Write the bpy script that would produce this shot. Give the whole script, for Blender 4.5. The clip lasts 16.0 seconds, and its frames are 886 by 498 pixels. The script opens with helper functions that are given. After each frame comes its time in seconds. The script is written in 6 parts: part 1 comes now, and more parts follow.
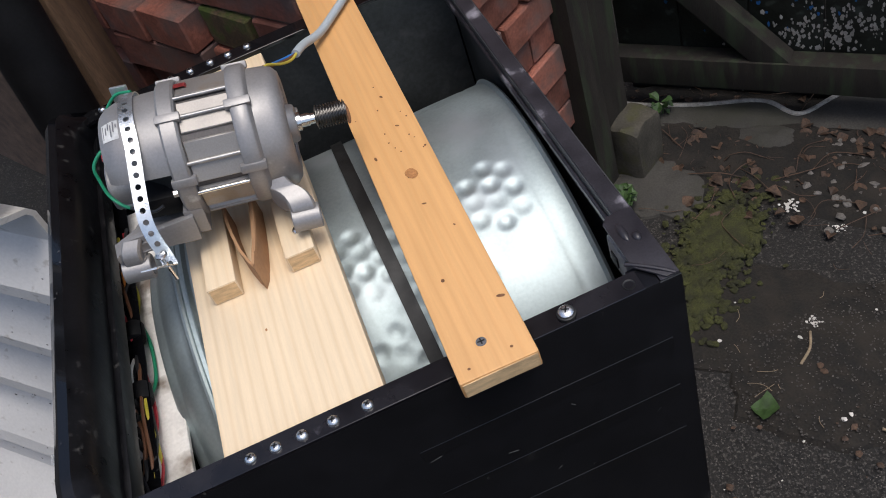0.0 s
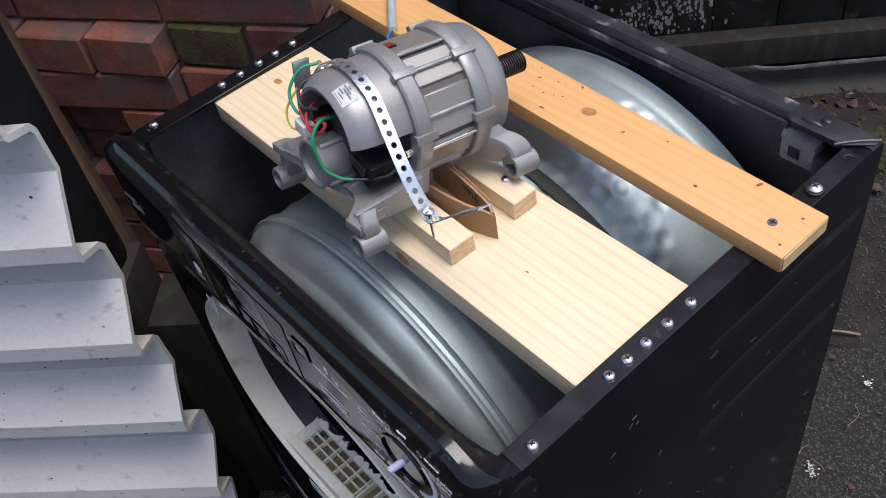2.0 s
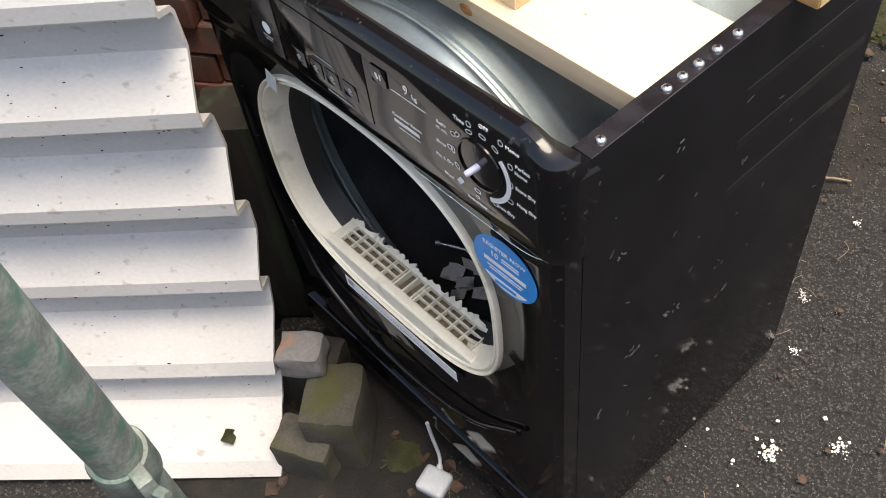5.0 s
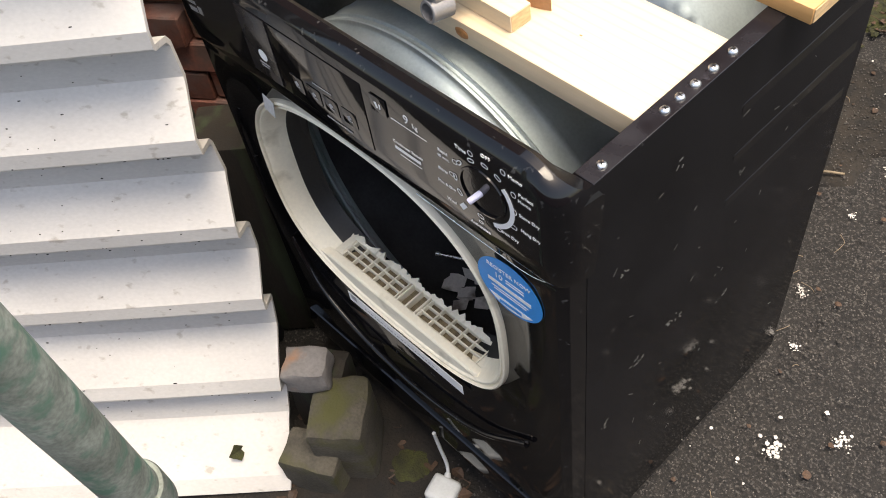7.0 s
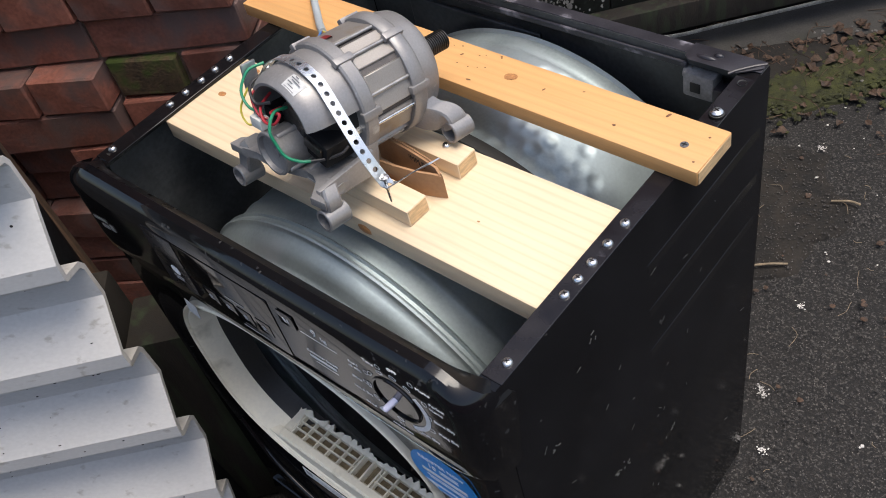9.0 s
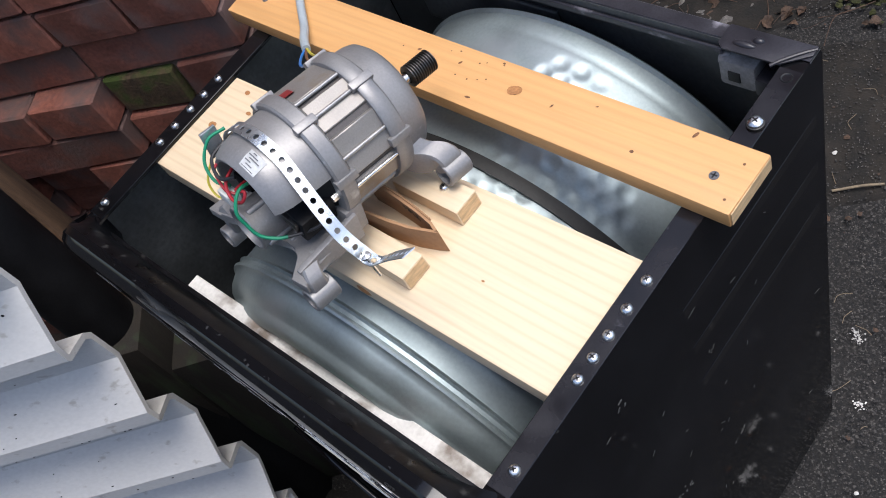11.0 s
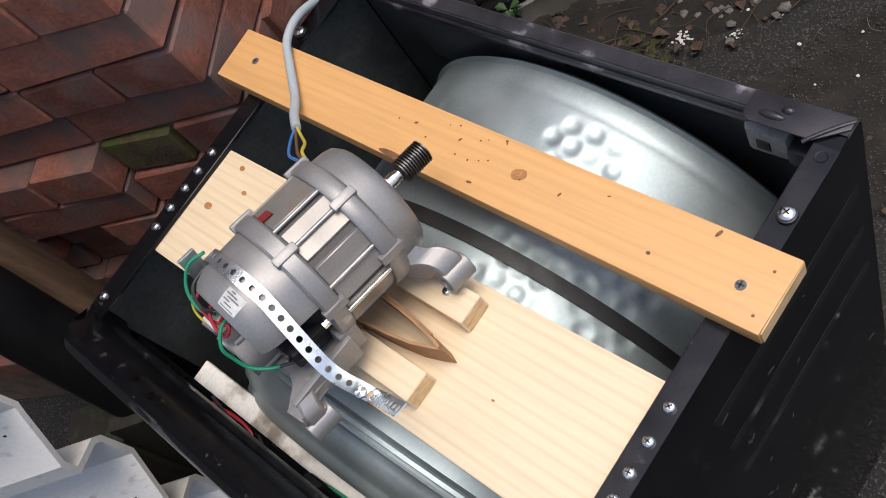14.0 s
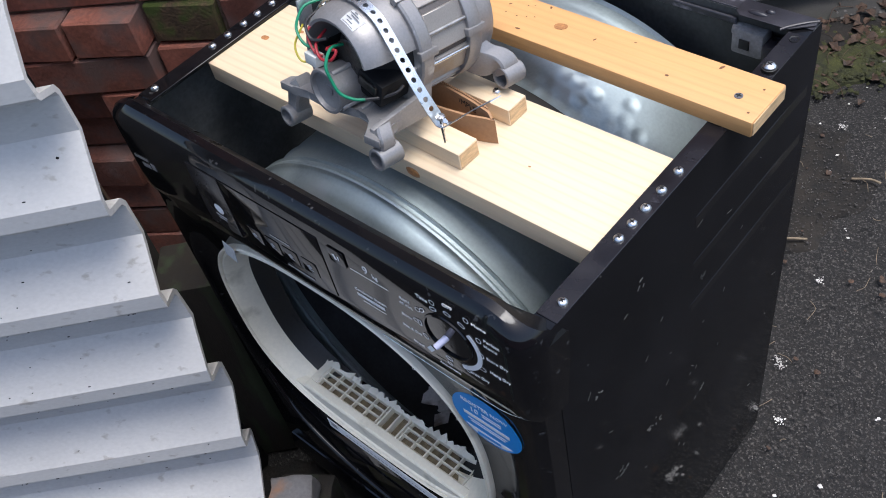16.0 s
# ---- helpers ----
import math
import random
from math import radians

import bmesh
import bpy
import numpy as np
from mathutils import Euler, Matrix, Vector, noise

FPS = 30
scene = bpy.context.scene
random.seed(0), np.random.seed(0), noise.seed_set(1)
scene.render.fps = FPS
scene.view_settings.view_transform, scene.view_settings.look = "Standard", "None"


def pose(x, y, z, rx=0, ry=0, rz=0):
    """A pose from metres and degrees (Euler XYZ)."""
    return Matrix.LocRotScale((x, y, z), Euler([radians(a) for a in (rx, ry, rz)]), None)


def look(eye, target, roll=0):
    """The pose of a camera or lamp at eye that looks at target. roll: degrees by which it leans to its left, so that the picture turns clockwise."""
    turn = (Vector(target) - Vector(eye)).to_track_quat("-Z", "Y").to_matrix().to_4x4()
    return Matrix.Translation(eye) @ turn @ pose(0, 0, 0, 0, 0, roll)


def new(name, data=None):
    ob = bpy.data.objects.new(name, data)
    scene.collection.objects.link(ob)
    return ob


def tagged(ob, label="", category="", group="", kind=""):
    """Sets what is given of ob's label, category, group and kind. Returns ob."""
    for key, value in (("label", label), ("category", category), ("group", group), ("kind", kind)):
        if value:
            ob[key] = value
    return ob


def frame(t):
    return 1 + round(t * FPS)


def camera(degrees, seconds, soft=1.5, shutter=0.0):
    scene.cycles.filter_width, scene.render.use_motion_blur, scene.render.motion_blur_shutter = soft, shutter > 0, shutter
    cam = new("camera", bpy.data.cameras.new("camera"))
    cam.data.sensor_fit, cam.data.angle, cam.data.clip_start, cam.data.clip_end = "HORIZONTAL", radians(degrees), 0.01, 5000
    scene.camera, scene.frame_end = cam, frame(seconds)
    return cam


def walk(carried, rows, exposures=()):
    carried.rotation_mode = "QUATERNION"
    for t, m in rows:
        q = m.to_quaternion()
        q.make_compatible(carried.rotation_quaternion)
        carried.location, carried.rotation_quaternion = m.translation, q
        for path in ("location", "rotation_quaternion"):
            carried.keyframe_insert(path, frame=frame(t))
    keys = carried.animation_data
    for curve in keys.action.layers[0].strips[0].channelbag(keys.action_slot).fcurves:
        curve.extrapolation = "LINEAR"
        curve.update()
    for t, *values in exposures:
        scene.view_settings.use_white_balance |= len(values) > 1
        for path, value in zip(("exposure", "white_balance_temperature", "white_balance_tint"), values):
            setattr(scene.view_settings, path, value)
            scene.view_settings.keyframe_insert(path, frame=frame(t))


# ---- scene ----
cam = camera(50.9, 16.0, soft=1.0)
PATH = [
    (0, (1.034, 0.254, 1.39), (-0.381, 0.338, -0.02), -21.9),
    (0.5, (1.043, 0.121, 1.418), (-0.34, 0.385, -0.001), -20.6),
    (1, (1.015, 0.005, 1.429), (-0.292, 0.399, -0.033), -20.2),
    (1.5, (0.916, -0.085, 1.428), (-0.31, 0.45, -0.059), -16.9),
    (2, (0.863, -0.225, 1.425), (-0.283, 0.527, -0.031), -11.4),
    (2.5, (0.876, -0.358, 1.414), (-0.246, 0.5, -0.002), -10.0),
    (3, (0.89, -0.415, 1.399), (-0.227, 0.443, -0.022), -8.4),
    (3.5, (0.915, -0.438, 1.403), (-0.2, 0.404, -0.028), -8.0),
    (4, (0.934, -0.424, 1.379), (-0.151, 0.362, -0.106), -8.7),
    (4.5, (0.942, -0.427, 1.365), (-0.104, 0.331, -0.162), -8.2),
    (7, (0.921, -0.418, 1.394), (-0.094, 0.317, -0.164), -10.5),
    (7.5, (0.913, -0.403, 1.412), (-0.127, 0.376, -0.108), -11.5),
    (8, (0.917, -0.389, 1.434), (-0.143, 0.439, -0.047), -11.7),
    (8.5, (0.923, -0.353, 1.447), (-0.146, 0.512, -0.005), -12.8),
    (9, (0.925, -0.307, 1.454), (-0.149, 0.56, 0.007), -15.9),
    (9.5, (0.919, -0.251, 1.462), (-0.185, 0.544, -0.004), -21.0),
    (10, (0.898, -0.19, 1.461), (-0.226, 0.501, -0.043), -25.3),
    (12.5, (0.847, 0.047, 1.463), (-0.339, 0.374, -0.114), -41.6),
    (13, (0.823, 0.084, 1.46), (-0.381, 0.382, -0.108), -44.1),
    (13.5, (0.816, 0.1, 1.464), (-0.382, 0.395, -0.11), -45.1),
    (14, (0.817, 0.076, 1.465), (-0.359, 0.402, -0.12), -43.3),
    (14.5, (0.832, -0.026, 1.467), (-0.298, 0.43, -0.119), -36.1),
    (15, (0.858, -0.168, 1.457), (-0.228, 0.463, -0.099), -26.7),
    (15.5, (0.885, -0.286, 1.447), (-0.174, 0.491, -0.061), -19.0),
    (16, (0.899, -0.367, 1.438), (-0.149, 0.488, -0.035), -13.8),
]
walk(cam, [(t, look(eye, target, roll)) for t, eye, target, roll in PATH], [
    (0, 0.27, 6500, 10), (1.5, 0.52, 6450, 10), (2, 0.54, 6300, 10), (2.5, 0.55, 6200, 10), (3, 0.64, 6350, 10), (3.5, 0.86, 6750, 10), (4.5, 1.32, 7350, 10), (6.8, 1.43, 7800, 10), (7.5, 1.30, 7900, 10),
    (8, 1.15, 7700, 10), (9, 0.68, 6800, 10), (10, 0.70, 6400, 10), (12.5, 0.46, 6150, 10), (13.5, 0.44, 6650, 10), (14, 0.44, 6700, 10), (14.5, 0.46, 6700, 10), (15, 0.50, 6200, 10), (16, 0.82, 6150, 10)])

# ---------------------------------------------------------------- light
world = bpy.data.worlds.new("sky")
scene.world = world
world.use_nodes = True
wn = world.node_tree.nodes
sky = wn.new("ShaderNodeTexSky")
sky.sky_type = "NISHITA"
sky.sun_disc = False
sky.sun_elevation = radians(74)
sky.sun_rotation = radians(60)
sky.air_density, sky.dust_density, sky.ozone_density = 1.0, 3.0, 1.0
wn["Background"].inputs["Strength"].default_value = 0.15
world.node_tree.links.new(sky.outputs["Color"], wn["Background"].inputs["Color"])
sun = new("sun", bpy.data.lights.new("sun", "SUN"))
sun.data.energy, sun.data.angle, sun.data.color = 1.6, radians(35), (1.0, 0.98, 0.95)
sun.matrix_world = look((0.9, 0.5, 3.2), (0.3, 0.2, 0.5))


# ---------------------------------------------------------------- materials
def mat(name, base, rough=0.6, metal=0.0, vary=0.15, scale=20.0, fine=160.0, bump=0.1, stretch=(1, 1, 1), stain=None,
        stain_scale=6.0, stain_amount=0.3, per_piece=0.0, rough_vary=0.1, spec=0.5, coat=0.0):
    """A surface with variation at two scales, stains of another colour and fine relief."""
    m = bpy.data.materials.new(name)
    m.use_nodes = True
    nt = m.node_tree
    n, l = nt.nodes, nt.links
    b = n["Principled BSDF"]
    b.inputs["Metallic"].default_value = metal
    b.inputs["Specular IOR Level"].default_value = spec
    b.inputs["Coat Weight"].default_value = coat
    b.inputs["Coat Roughness"].default_value = 0.08
    co = n.new("ShaderNodeTexCoord")
    mp = n.new("ShaderNodeMapping")
    mp.inputs["Scale"].default_value = stretch
    l.new(co.outputs["Object"], mp.inputs["Vector"])

    def noise_tex(sc, detail=4):
        t = n.new("ShaderNodeTexNoise")
        t.inputs["Scale"].default_value, t.inputs["Detail"].default_value = sc, detail
        l.new(mp.outputs["Vector"], t.inputs["Vector"])
        return t

    def ramp(src, lo, hi):
        r = n.new("ShaderNodeMapRange")
        r.inputs["From Min"].default_value, r.inputs["From Max"].default_value = 0.3, 0.7
        r.inputs["To Min"].default_value, r.inputs["To Max"].default_value = lo, hi
        l.new(src, r.inputs["Value"])
        return r.outputs["Result"]

    big, small = noise_tex(scale), noise_tex(fine, 3)
    hsv = n.new("ShaderNodeHueSaturation")
    hsv.inputs["Color"].default_value = (*base, 1)
    mul = n.new("ShaderNodeMath")
    mul.operation = "MULTIPLY"
    l.new(ramp(big.outputs["Fac"], 1 - vary, 1 + vary), mul.inputs[0])
    l.new(ramp(small.outputs["Fac"], 1 - vary * 0.6, 1 + vary * 0.6), mul.inputs[1])
    value = mul.outputs[0]
    if per_piece:
        info = n.new("ShaderNodeObjectInfo")
        mr = n.new("ShaderNodeMapRange")
        mr.inputs["To Min"].default_value, mr.inputs["To Max"].default_value = 1 - per_piece, 1 + per_piece
        l.new(info.outputs["Random"], mr.inputs["Value"])
        m2 = n.new("ShaderNodeMath")
        m2.operation = "MULTIPLY"
        l.new(value, m2.inputs[0])
        l.new(mr.outputs["Result"], m2.inputs[1])
        value = m2.outputs[0]
    l.new(value, hsv.inputs["Value"])
    colour = hsv.outputs["Color"]
    if stain:
        st = noise_tex(stain_scale, 6)
        cut = n.new("ShaderNodeMapRange")
        cut.inputs["From Min"].default_value, cut.inputs["From Max"].default_value = 0.62 - stain_amount * 0.4, 0.72 - stain_amount * 0.2
        l.new(st.outputs["Fac"], cut.inputs["Value"])
        mix = n.new("ShaderNodeMix")
        mix.data_type = "RGBA"
        mix.inputs["B"].default_value = (*stain, 1)
        l.new(cut.outputs["Result"], mix.inputs["Factor"])
        l.new(colour, mix.inputs["A"])
        colour = mix.outputs["Result"]
    l.new(colour, b.inputs["Base Color"])
    l.new(ramp(big.outputs["Fac"], max(0.02, rough - rough_vary), min(1, rough + rough_vary)), b.inputs["Roughness"])
    if bump:
        bp = n.new("ShaderNodeBump")
        bp.inputs["Strength"].default_value = bump
        bp.inputs["Distance"].default_value = 0.002
        l.new(small.outputs["Fac"], bp.inputs["Height"])
        l.new(bp.outputs["Normal"], b.inputs["Normal"])
    return m


def wood_mat(name, light, dark, rough=0.5, along=(1.2, 26, 26), bands=42.0, contrast=0.5, stain=None):
    """Sawn softwood with grain along x."""
    m = mat(name, light, rough, vary=0.06, scale=9, fine=220, bump=0.12, stretch=along, stain=stain, stain_scale=0.9, stain_amount=0.15)
    nt = m.node_tree
    n, l = nt.nodes, nt.links
    b = n["Principled BSDF"]
    old = b.inputs["Base Color"].links[0].from_socket
    co = n.new("ShaderNodeTexCoord")
    mp = n.new("ShaderNodeMapping")
    mp.inputs["Scale"].default_value = (0.10, 1, 0.5)
    mp.inputs["Rotation"].default_value = (0.5, 0.0, 0.04)
    l.new(co.outputs["Object"], mp.inputs["Vector"])
    w = n.new("ShaderNodeTexWave")
    w.bands_direction = "Y"
    w.inputs["Scale"].default_value = bands
    w.inputs["Distortion"].default_value = 8.0
    w.inputs["Detail"].default_value = 3.0
    w.inputs["Detail Scale"].default_value = 0.25
    l.new(mp.outputs["Vector"], w.inputs["Vector"])
    pw = n.new("ShaderNodeMath")
    pw.operation = "POWER"
    pw.inputs[1].default_value = 4.0
    l.new(w.outputs["Fac"], pw.inputs[0])
    k = n.new("ShaderNodeMath")
    k.operation = "MULTIPLY"
    k.inputs[1].default_value = contrast
    l.new(pw.outputs[0], k.inputs[0])
    mix = n.new("ShaderNodeMix")
    mix.data_type = "RGBA"
    mix.inputs["B"].default_value = (*dark, 1)
    l.new(k.outputs[0], mix.inputs["Factor"])
    l.new(old, mix.inputs["A"])
    l.new(mix.outputs["Result"], b.inputs["Base Color"])
    return m


M = {}
M["pine"] = wood_mat("pale pine", (0.72, 0.57, 0.385), (0.54, 0.35, 0.17), 0.55, bands=34, contrast=0.24)
M["bar"] = wood_mat("orange softwood", (0.65, 0.355, 0.140), (0.47, 0.21, 0.065), 0.5, bands=34, contrast=0.16, stain=(0.52, 0.27, 0.10))
M["endgrain"] = mat("end grain", (0.60, 0.41, 0.22), 0.7, vary=0.2, scale=30, fine=300, stretch=(1, 3, 12))
M["knot"] = mat("knot", (0.16, 0.07, 0.03), 0.6, vary=0.3, scale=120, fine=400)
M["black"] = mat("black enamel", (0.006, 0.006, 0.007), 0.10, vary=0.3, scale=8, fine=90, bump=0.012, stain=(0.045, 0.045, 0.042), stain_scale=55, stain_amount=-0.25, rough_vary=0.06, spec=0.30)
M["flange"] = mat("scuffed black enamel", (0.026, 0.024, 0.029), 0.36, vary=0.35, scale=30, fine=500, bump=0.03, stain=(0.24, 0.225, 0.25), stain_scale=30, stain_amount=0.06, spec=0.45)
M["gloss"] = mat("glossy black plastic", (0.004, 0.004, 0.005), 0.06, vary=0.2, scale=10, fine=300, bump=0.012, rough_vary=0.04, spec=0.42, stain=(0.045, 0.045, 0.046), stain_scale=120, stain_amount=-0.05)
M["rimblack"] = mat("worn gloss black rim", (0.011, 0.010, 0.012), 0.26, vary=0.35, scale=30, fine=500, bump=0.03, stain=(0.10, 0.095, 0.11), stain_scale=45, stain_amount=-0.10, spec=0.45)
M["dustyblack"] = mat("dusty matt black plastic", (0.005, 0.005, 0.006), 0.35, vary=0.4, scale=40, fine=300, bump=0.05, stain=(0.035, 0.034, 0.033), stain_scale=70, stain_amount=-0.04, spec=0.22)
M["scuff"] = mat("bare grey scratch", (0.085, 0.085, 0.08), 0.7, vary=0.4, scale=60, fine=400)
# lighter than the outer enamel: skylight on the inner faces put into the colour
M["inside"] = mat("inner black steel lightened for sky", (0.045, 0.048, 0.050), 0.38, vary=0.4, scale=12, fine=200, bump=0.05, stain=(0.07, 0.07, 0.07), stain_scale=22, stain_amount=0.04)
M["zinc"] = mat("galvanised steel", (0.36, 0.42, 0.43), 0.50, 0.75, vary=0.1, scale=14, fine=260, bump=0.03, stain=(0.45, 0.50, 0.52), stain_scale=9, stain_amount=0.3, rough_vary=0.08)
M["screw"] = mat("zinc screw", (0.75, 0.75, 0.74), 0.28, 1.0, vary=0.1, scale=200, fine=900)
M["alu"] = mat("cast aluminium", (0.285, 0.275, 0.27), 0.48, 0.5, vary=0.10, scale=22, fine=420, bump=0.05, stain=(0.55, 0.55, 0.55), stain_scale=26, stain_amount=-0.10)
M["steel"] = mat("laminated steel stack", (0.33, 0.305, 0.28), 0.48, 0.6, vary=0.10, scale=18, fine=700, bump=0.05, stain=(0.30, 0.23, 0.15), stain_scale=22, stain_amount=0.16)
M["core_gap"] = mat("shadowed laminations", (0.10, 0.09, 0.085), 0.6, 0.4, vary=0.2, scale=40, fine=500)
M["dullrod"] = mat("dull steel rod", (0.36, 0.35, 0.34), 0.42, 0.8, vary=0.2, scale=60, fine=500)
M["labelgrey"] = mat("worn paper label", (0.50, 0.50, 0.49), 0.6, vary=0.15, scale=60, fine=300)
M["ink"] = mat("grey print", (0.12, 0.12, 0.13), 0.7, vary=0.1)
M["rod"] = mat("bright steel", (0.72, 0.71, 0.68), 0.22, 1.0, vary=0.1, scale=60, fine=500)
M["spring"] = mat("dark steel thread", (0.10, 0.095, 0.09), 0.35, 0.9, vary=0.3, scale=90, fine=600)
M["strap"] = mat("galvanised strap", (0.62, 0.66, 0.69), 0.32, 0.9, vary=0.12, scale=60, fine=500, stain=(0.75, 0.77, 0.79), stain_scale=50, stain_amount=0.2)
# near-black: real linings, and painted shade in holes, gaps and open ends
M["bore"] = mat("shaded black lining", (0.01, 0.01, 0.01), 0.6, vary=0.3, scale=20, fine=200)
M["lining"] = mat("steel lining darkened for shade", (0.05, 0.05, 0.052), 0.5, 0.5, vary=0.2, scale=30, fine=200)
M["rubber"] = mat("black rubber", (0.012, 0.012, 0.012), 0.55, vary=0.3, scale=40, fine=300)
M["card"] = mat("brown cardboard", (0.36, 0.20, 0.10), 0.85, vary=0.12, scale=18, fine=260, bump=0.1, stretch=(1, 1, 1))
M["tan"] = mat("tan plastic toned for shade", (0.20, 0.16, 0.10), 0.8, vary=0.3, scale=60, fine=300)
M["lilac"] = mat("pale lilac plastic", (0.56, 0.56, 0.70), 0.35, vary=0.05, scale=40, fine=300, bump=0)
M["cream"] = mat("aged cream plastic", (0.85, 0.79, 0.64), 0.4, vary=0.06, scale=14, fine=200, bump=0.03, stain=(0.6, 0.55, 0.42), stain_scale=20, stain_amount=0.06)
M["dusty"] = mat("dusty grey panel", (0.68, 0.66, 0.63), 0.7, vary=0.12, scale=18, fine=260, stain=(0.22, 0.18, 0.15), stain_scale=24, stain_amount=0.25)
M["blue"] = mat("blue sticker", (0.015, 0.27, 0.68), 0.35, vary=0.05, scale=20, fine=300, bump=0)
M["white"] = mat("white print", (0.78, 0.78, 0.78), 0.5, vary=0.05, scale=40, fine=300, bump=0)
M["greyprint"] = mat("grey print", (0.30, 0.30, 0.31), 0.5, vary=0.05, scale=40, fine=300, bump=0)
M["sheet"] = mat("weathered white fibre cement", (0.55, 0.53, 0.50), 0.62, vary=0.07, scale=5, fine=150, bump=0.06, stretch=(1, 1, 2.0), stain=(0.40, 0.37, 0.33), stain_scale=45, stain_amount=-0.02)
M["brick"] = mat("red clay brick", (0.27, 0.096, 0.064), 0.88, vary=0.30, scale=22, fine=180, bump=0.55, stain=(0.16, 0.100, 0.086), stain_scale=13, stain_amount=0.42, per_piece=0.42)
M["mossbrick"] = mat("mossy brick", (0.10, 0.065, 0.035), 0.95, vary=0.5, scale=30, fine=200, bump=0.8, stain=(0.062, 0.085, 0.016), stain_scale=34, stain_amount=0.45)
M["mortar"] = mat("dark mortar", (0.15, 0.10, 0.075), 0.95, vary=0.3, scale=30, fine=220, bump=0.4)
M["asphalt"] = mat("asphalt", (0.0110, 0.0098, 0.009), 0.85, vary=0.98, scale=150, fine=380, bump=1.0, stain=(0.080, 0.073, 0.066), stain_scale=210, stain_amount=0.18)
M["soil"] = mat("dark soil", (0.011, 0.009, 0.007), 0.95, vary=0.7, scale=30, fine=220, bump=0.9, stain=(0.020, 0.016, 0.012), stain_scale=14, stain_amount=0.3)
M["moss"] = mat("moss", (0.030, 0.032, 0.008), 0.95, vary=0.6, scale=45, fine=400, bump=0.8)
M["leaf"] = mat("dead leaf", (0.055, 0.032, 0.020), 0.8, vary=0.5, scale=50, fine=300, per_piece=0.4)
M["green"] = mat("weed leaf", (0.035, 0.075, 0.018), 0.6, vary=0.3, scale=60, fine=300, per_piece=0.3)
M["chip"] = mat("white chip", (0.50, 0.48, 0.45), 0.8, vary=0.15, scale=60, fine=300, per_piece=0.2)
M["stone"] = mat("mossy stone", (0.060, 0.054, 0.042), 0.9, vary=0.35, scale=22, fine=220, bump=0.7, stain=(0.055, 0.055, 0.016), stain_scale=17, stain_amount=0.3)
M["clipgrey"] = mat("dusty grey plastic", (0.26, 0.25, 0.24), 0.7, vary=0.25, scale=60, fine=300)
M["grit"] = mat("grey grit", (0.12, 0.11, 0.10), 0.85, vary=0.4, scale=90, fine=300)
M["darkgrit"] = mat("dark chippings", (0.045, 0.041, 0.038), 0.85, vary=0.6, scale=90, fine=300)
M["concrete"] = mat("worn concrete", (0.046, 0.043, 0.038), 0.9, vary=0.3, scale=14, fine=260, bump=0.3, stain=(0.030, 0.030, 0.020), stain_scale=6, stain_amount=0.4)
M["slate"] = mat("pale stone chunk", (0.16, 0.15, 0.145), 0.8, vary=0.2, scale=16, fine=180, bump=0.3, stain=(0.3, 0.16, 0.09), stain_scale=12, stain_amount=0.1)
M["oldwood"] = mat("weathered timber", (0.15, 0.09, 0.052), 0.85, vary=0.35, scale=6, fine=90, bump=0.3, stretch=(8, 8, 1), stain=(0.10, 0.06, 0.04), stain_scale=5, stain_amount=0.2)
M["darkwood"] = mat("dark timber", (0.020, 0.016, 0.012), 0.85, vary=0.35, scale=8, fine=90, bump=0.3, stretch=(6, 6, 1), stain=(0.03, 0.04, 0.02), stain_scale=6, stain_amount=0.3)
M["gatepaint"] = mat("peeling dark green paint", (0.012, 0.014, 0.011), 0.5, vary=0.5, scale=12, fine=150, bump=0.4, stain=(0.05, 0.06, 0.05), stain_scale=34, stain_amount=0.05)
M["verdigris"] = mat("verdigris galvanised tube", (0.20, 0.225, 0.20), 0.55, 0.35, vary=0.35, scale=22, fine=240, bump=0.15, stain=(0.09, 0.17, 0.13), stain_scale=40, stain_amount=0.3)
M["kerb"] = mat("white painted edge", (0.34, 0.32, 0.29), 0.8, vary=0.45, scale=30, fine=200, bump=0.2)
M["plug"] = mat("grey white plastic", (0.5, 0.52, 0.52), 0.4, vary=0.08, scale=40, fine=300, bump=0)
M["cable"] = mat("grey cable sheath", (0.36, 0.40, 0.42), 0.5, vary=0.06, scale=40, fine=300, bump=0)
for key, col in (("w_green", (0.01, 0.22, 0.11)), ("w_red", (0.35, 0.02, 0.03)), ("w_yellow", (0.5, 0.42, 0.05)), ("w_blue", (0.03, 0.16, 0.45)),
                 ("w_brown", (0.14, 0.06, 0.03)), ("w_black", (0.02, 0.02, 0.022)), ("w_white", (0.6, 0.6, 0.56)), ("w_orange", (0.5, 0.17, 0.03))):
    M[key] = mat(key[2:] + " wire", col, 0.45, vary=0.08, scale=60, fine=300, bump=0)
M["redvarnish"] = mat("red varnish", (0.20, 0.025, 0.025), 0.4, vary=0.2, scale=60, fine=300)
M["blackplastic"] = mat("matt black plastic", (0.008, 0.008, 0.009), 0.55, vary=0.3, scale=20, fine=200, spec=0.2)


# ---------------------------------------------------------------- mesh helpers
def thing(name, at, label, category, group="", kind=""):
    e = new(name)
    e.empty_display_size = 0.05
    e.location = at
    tagged(e, label, category, group, kind)
    return e


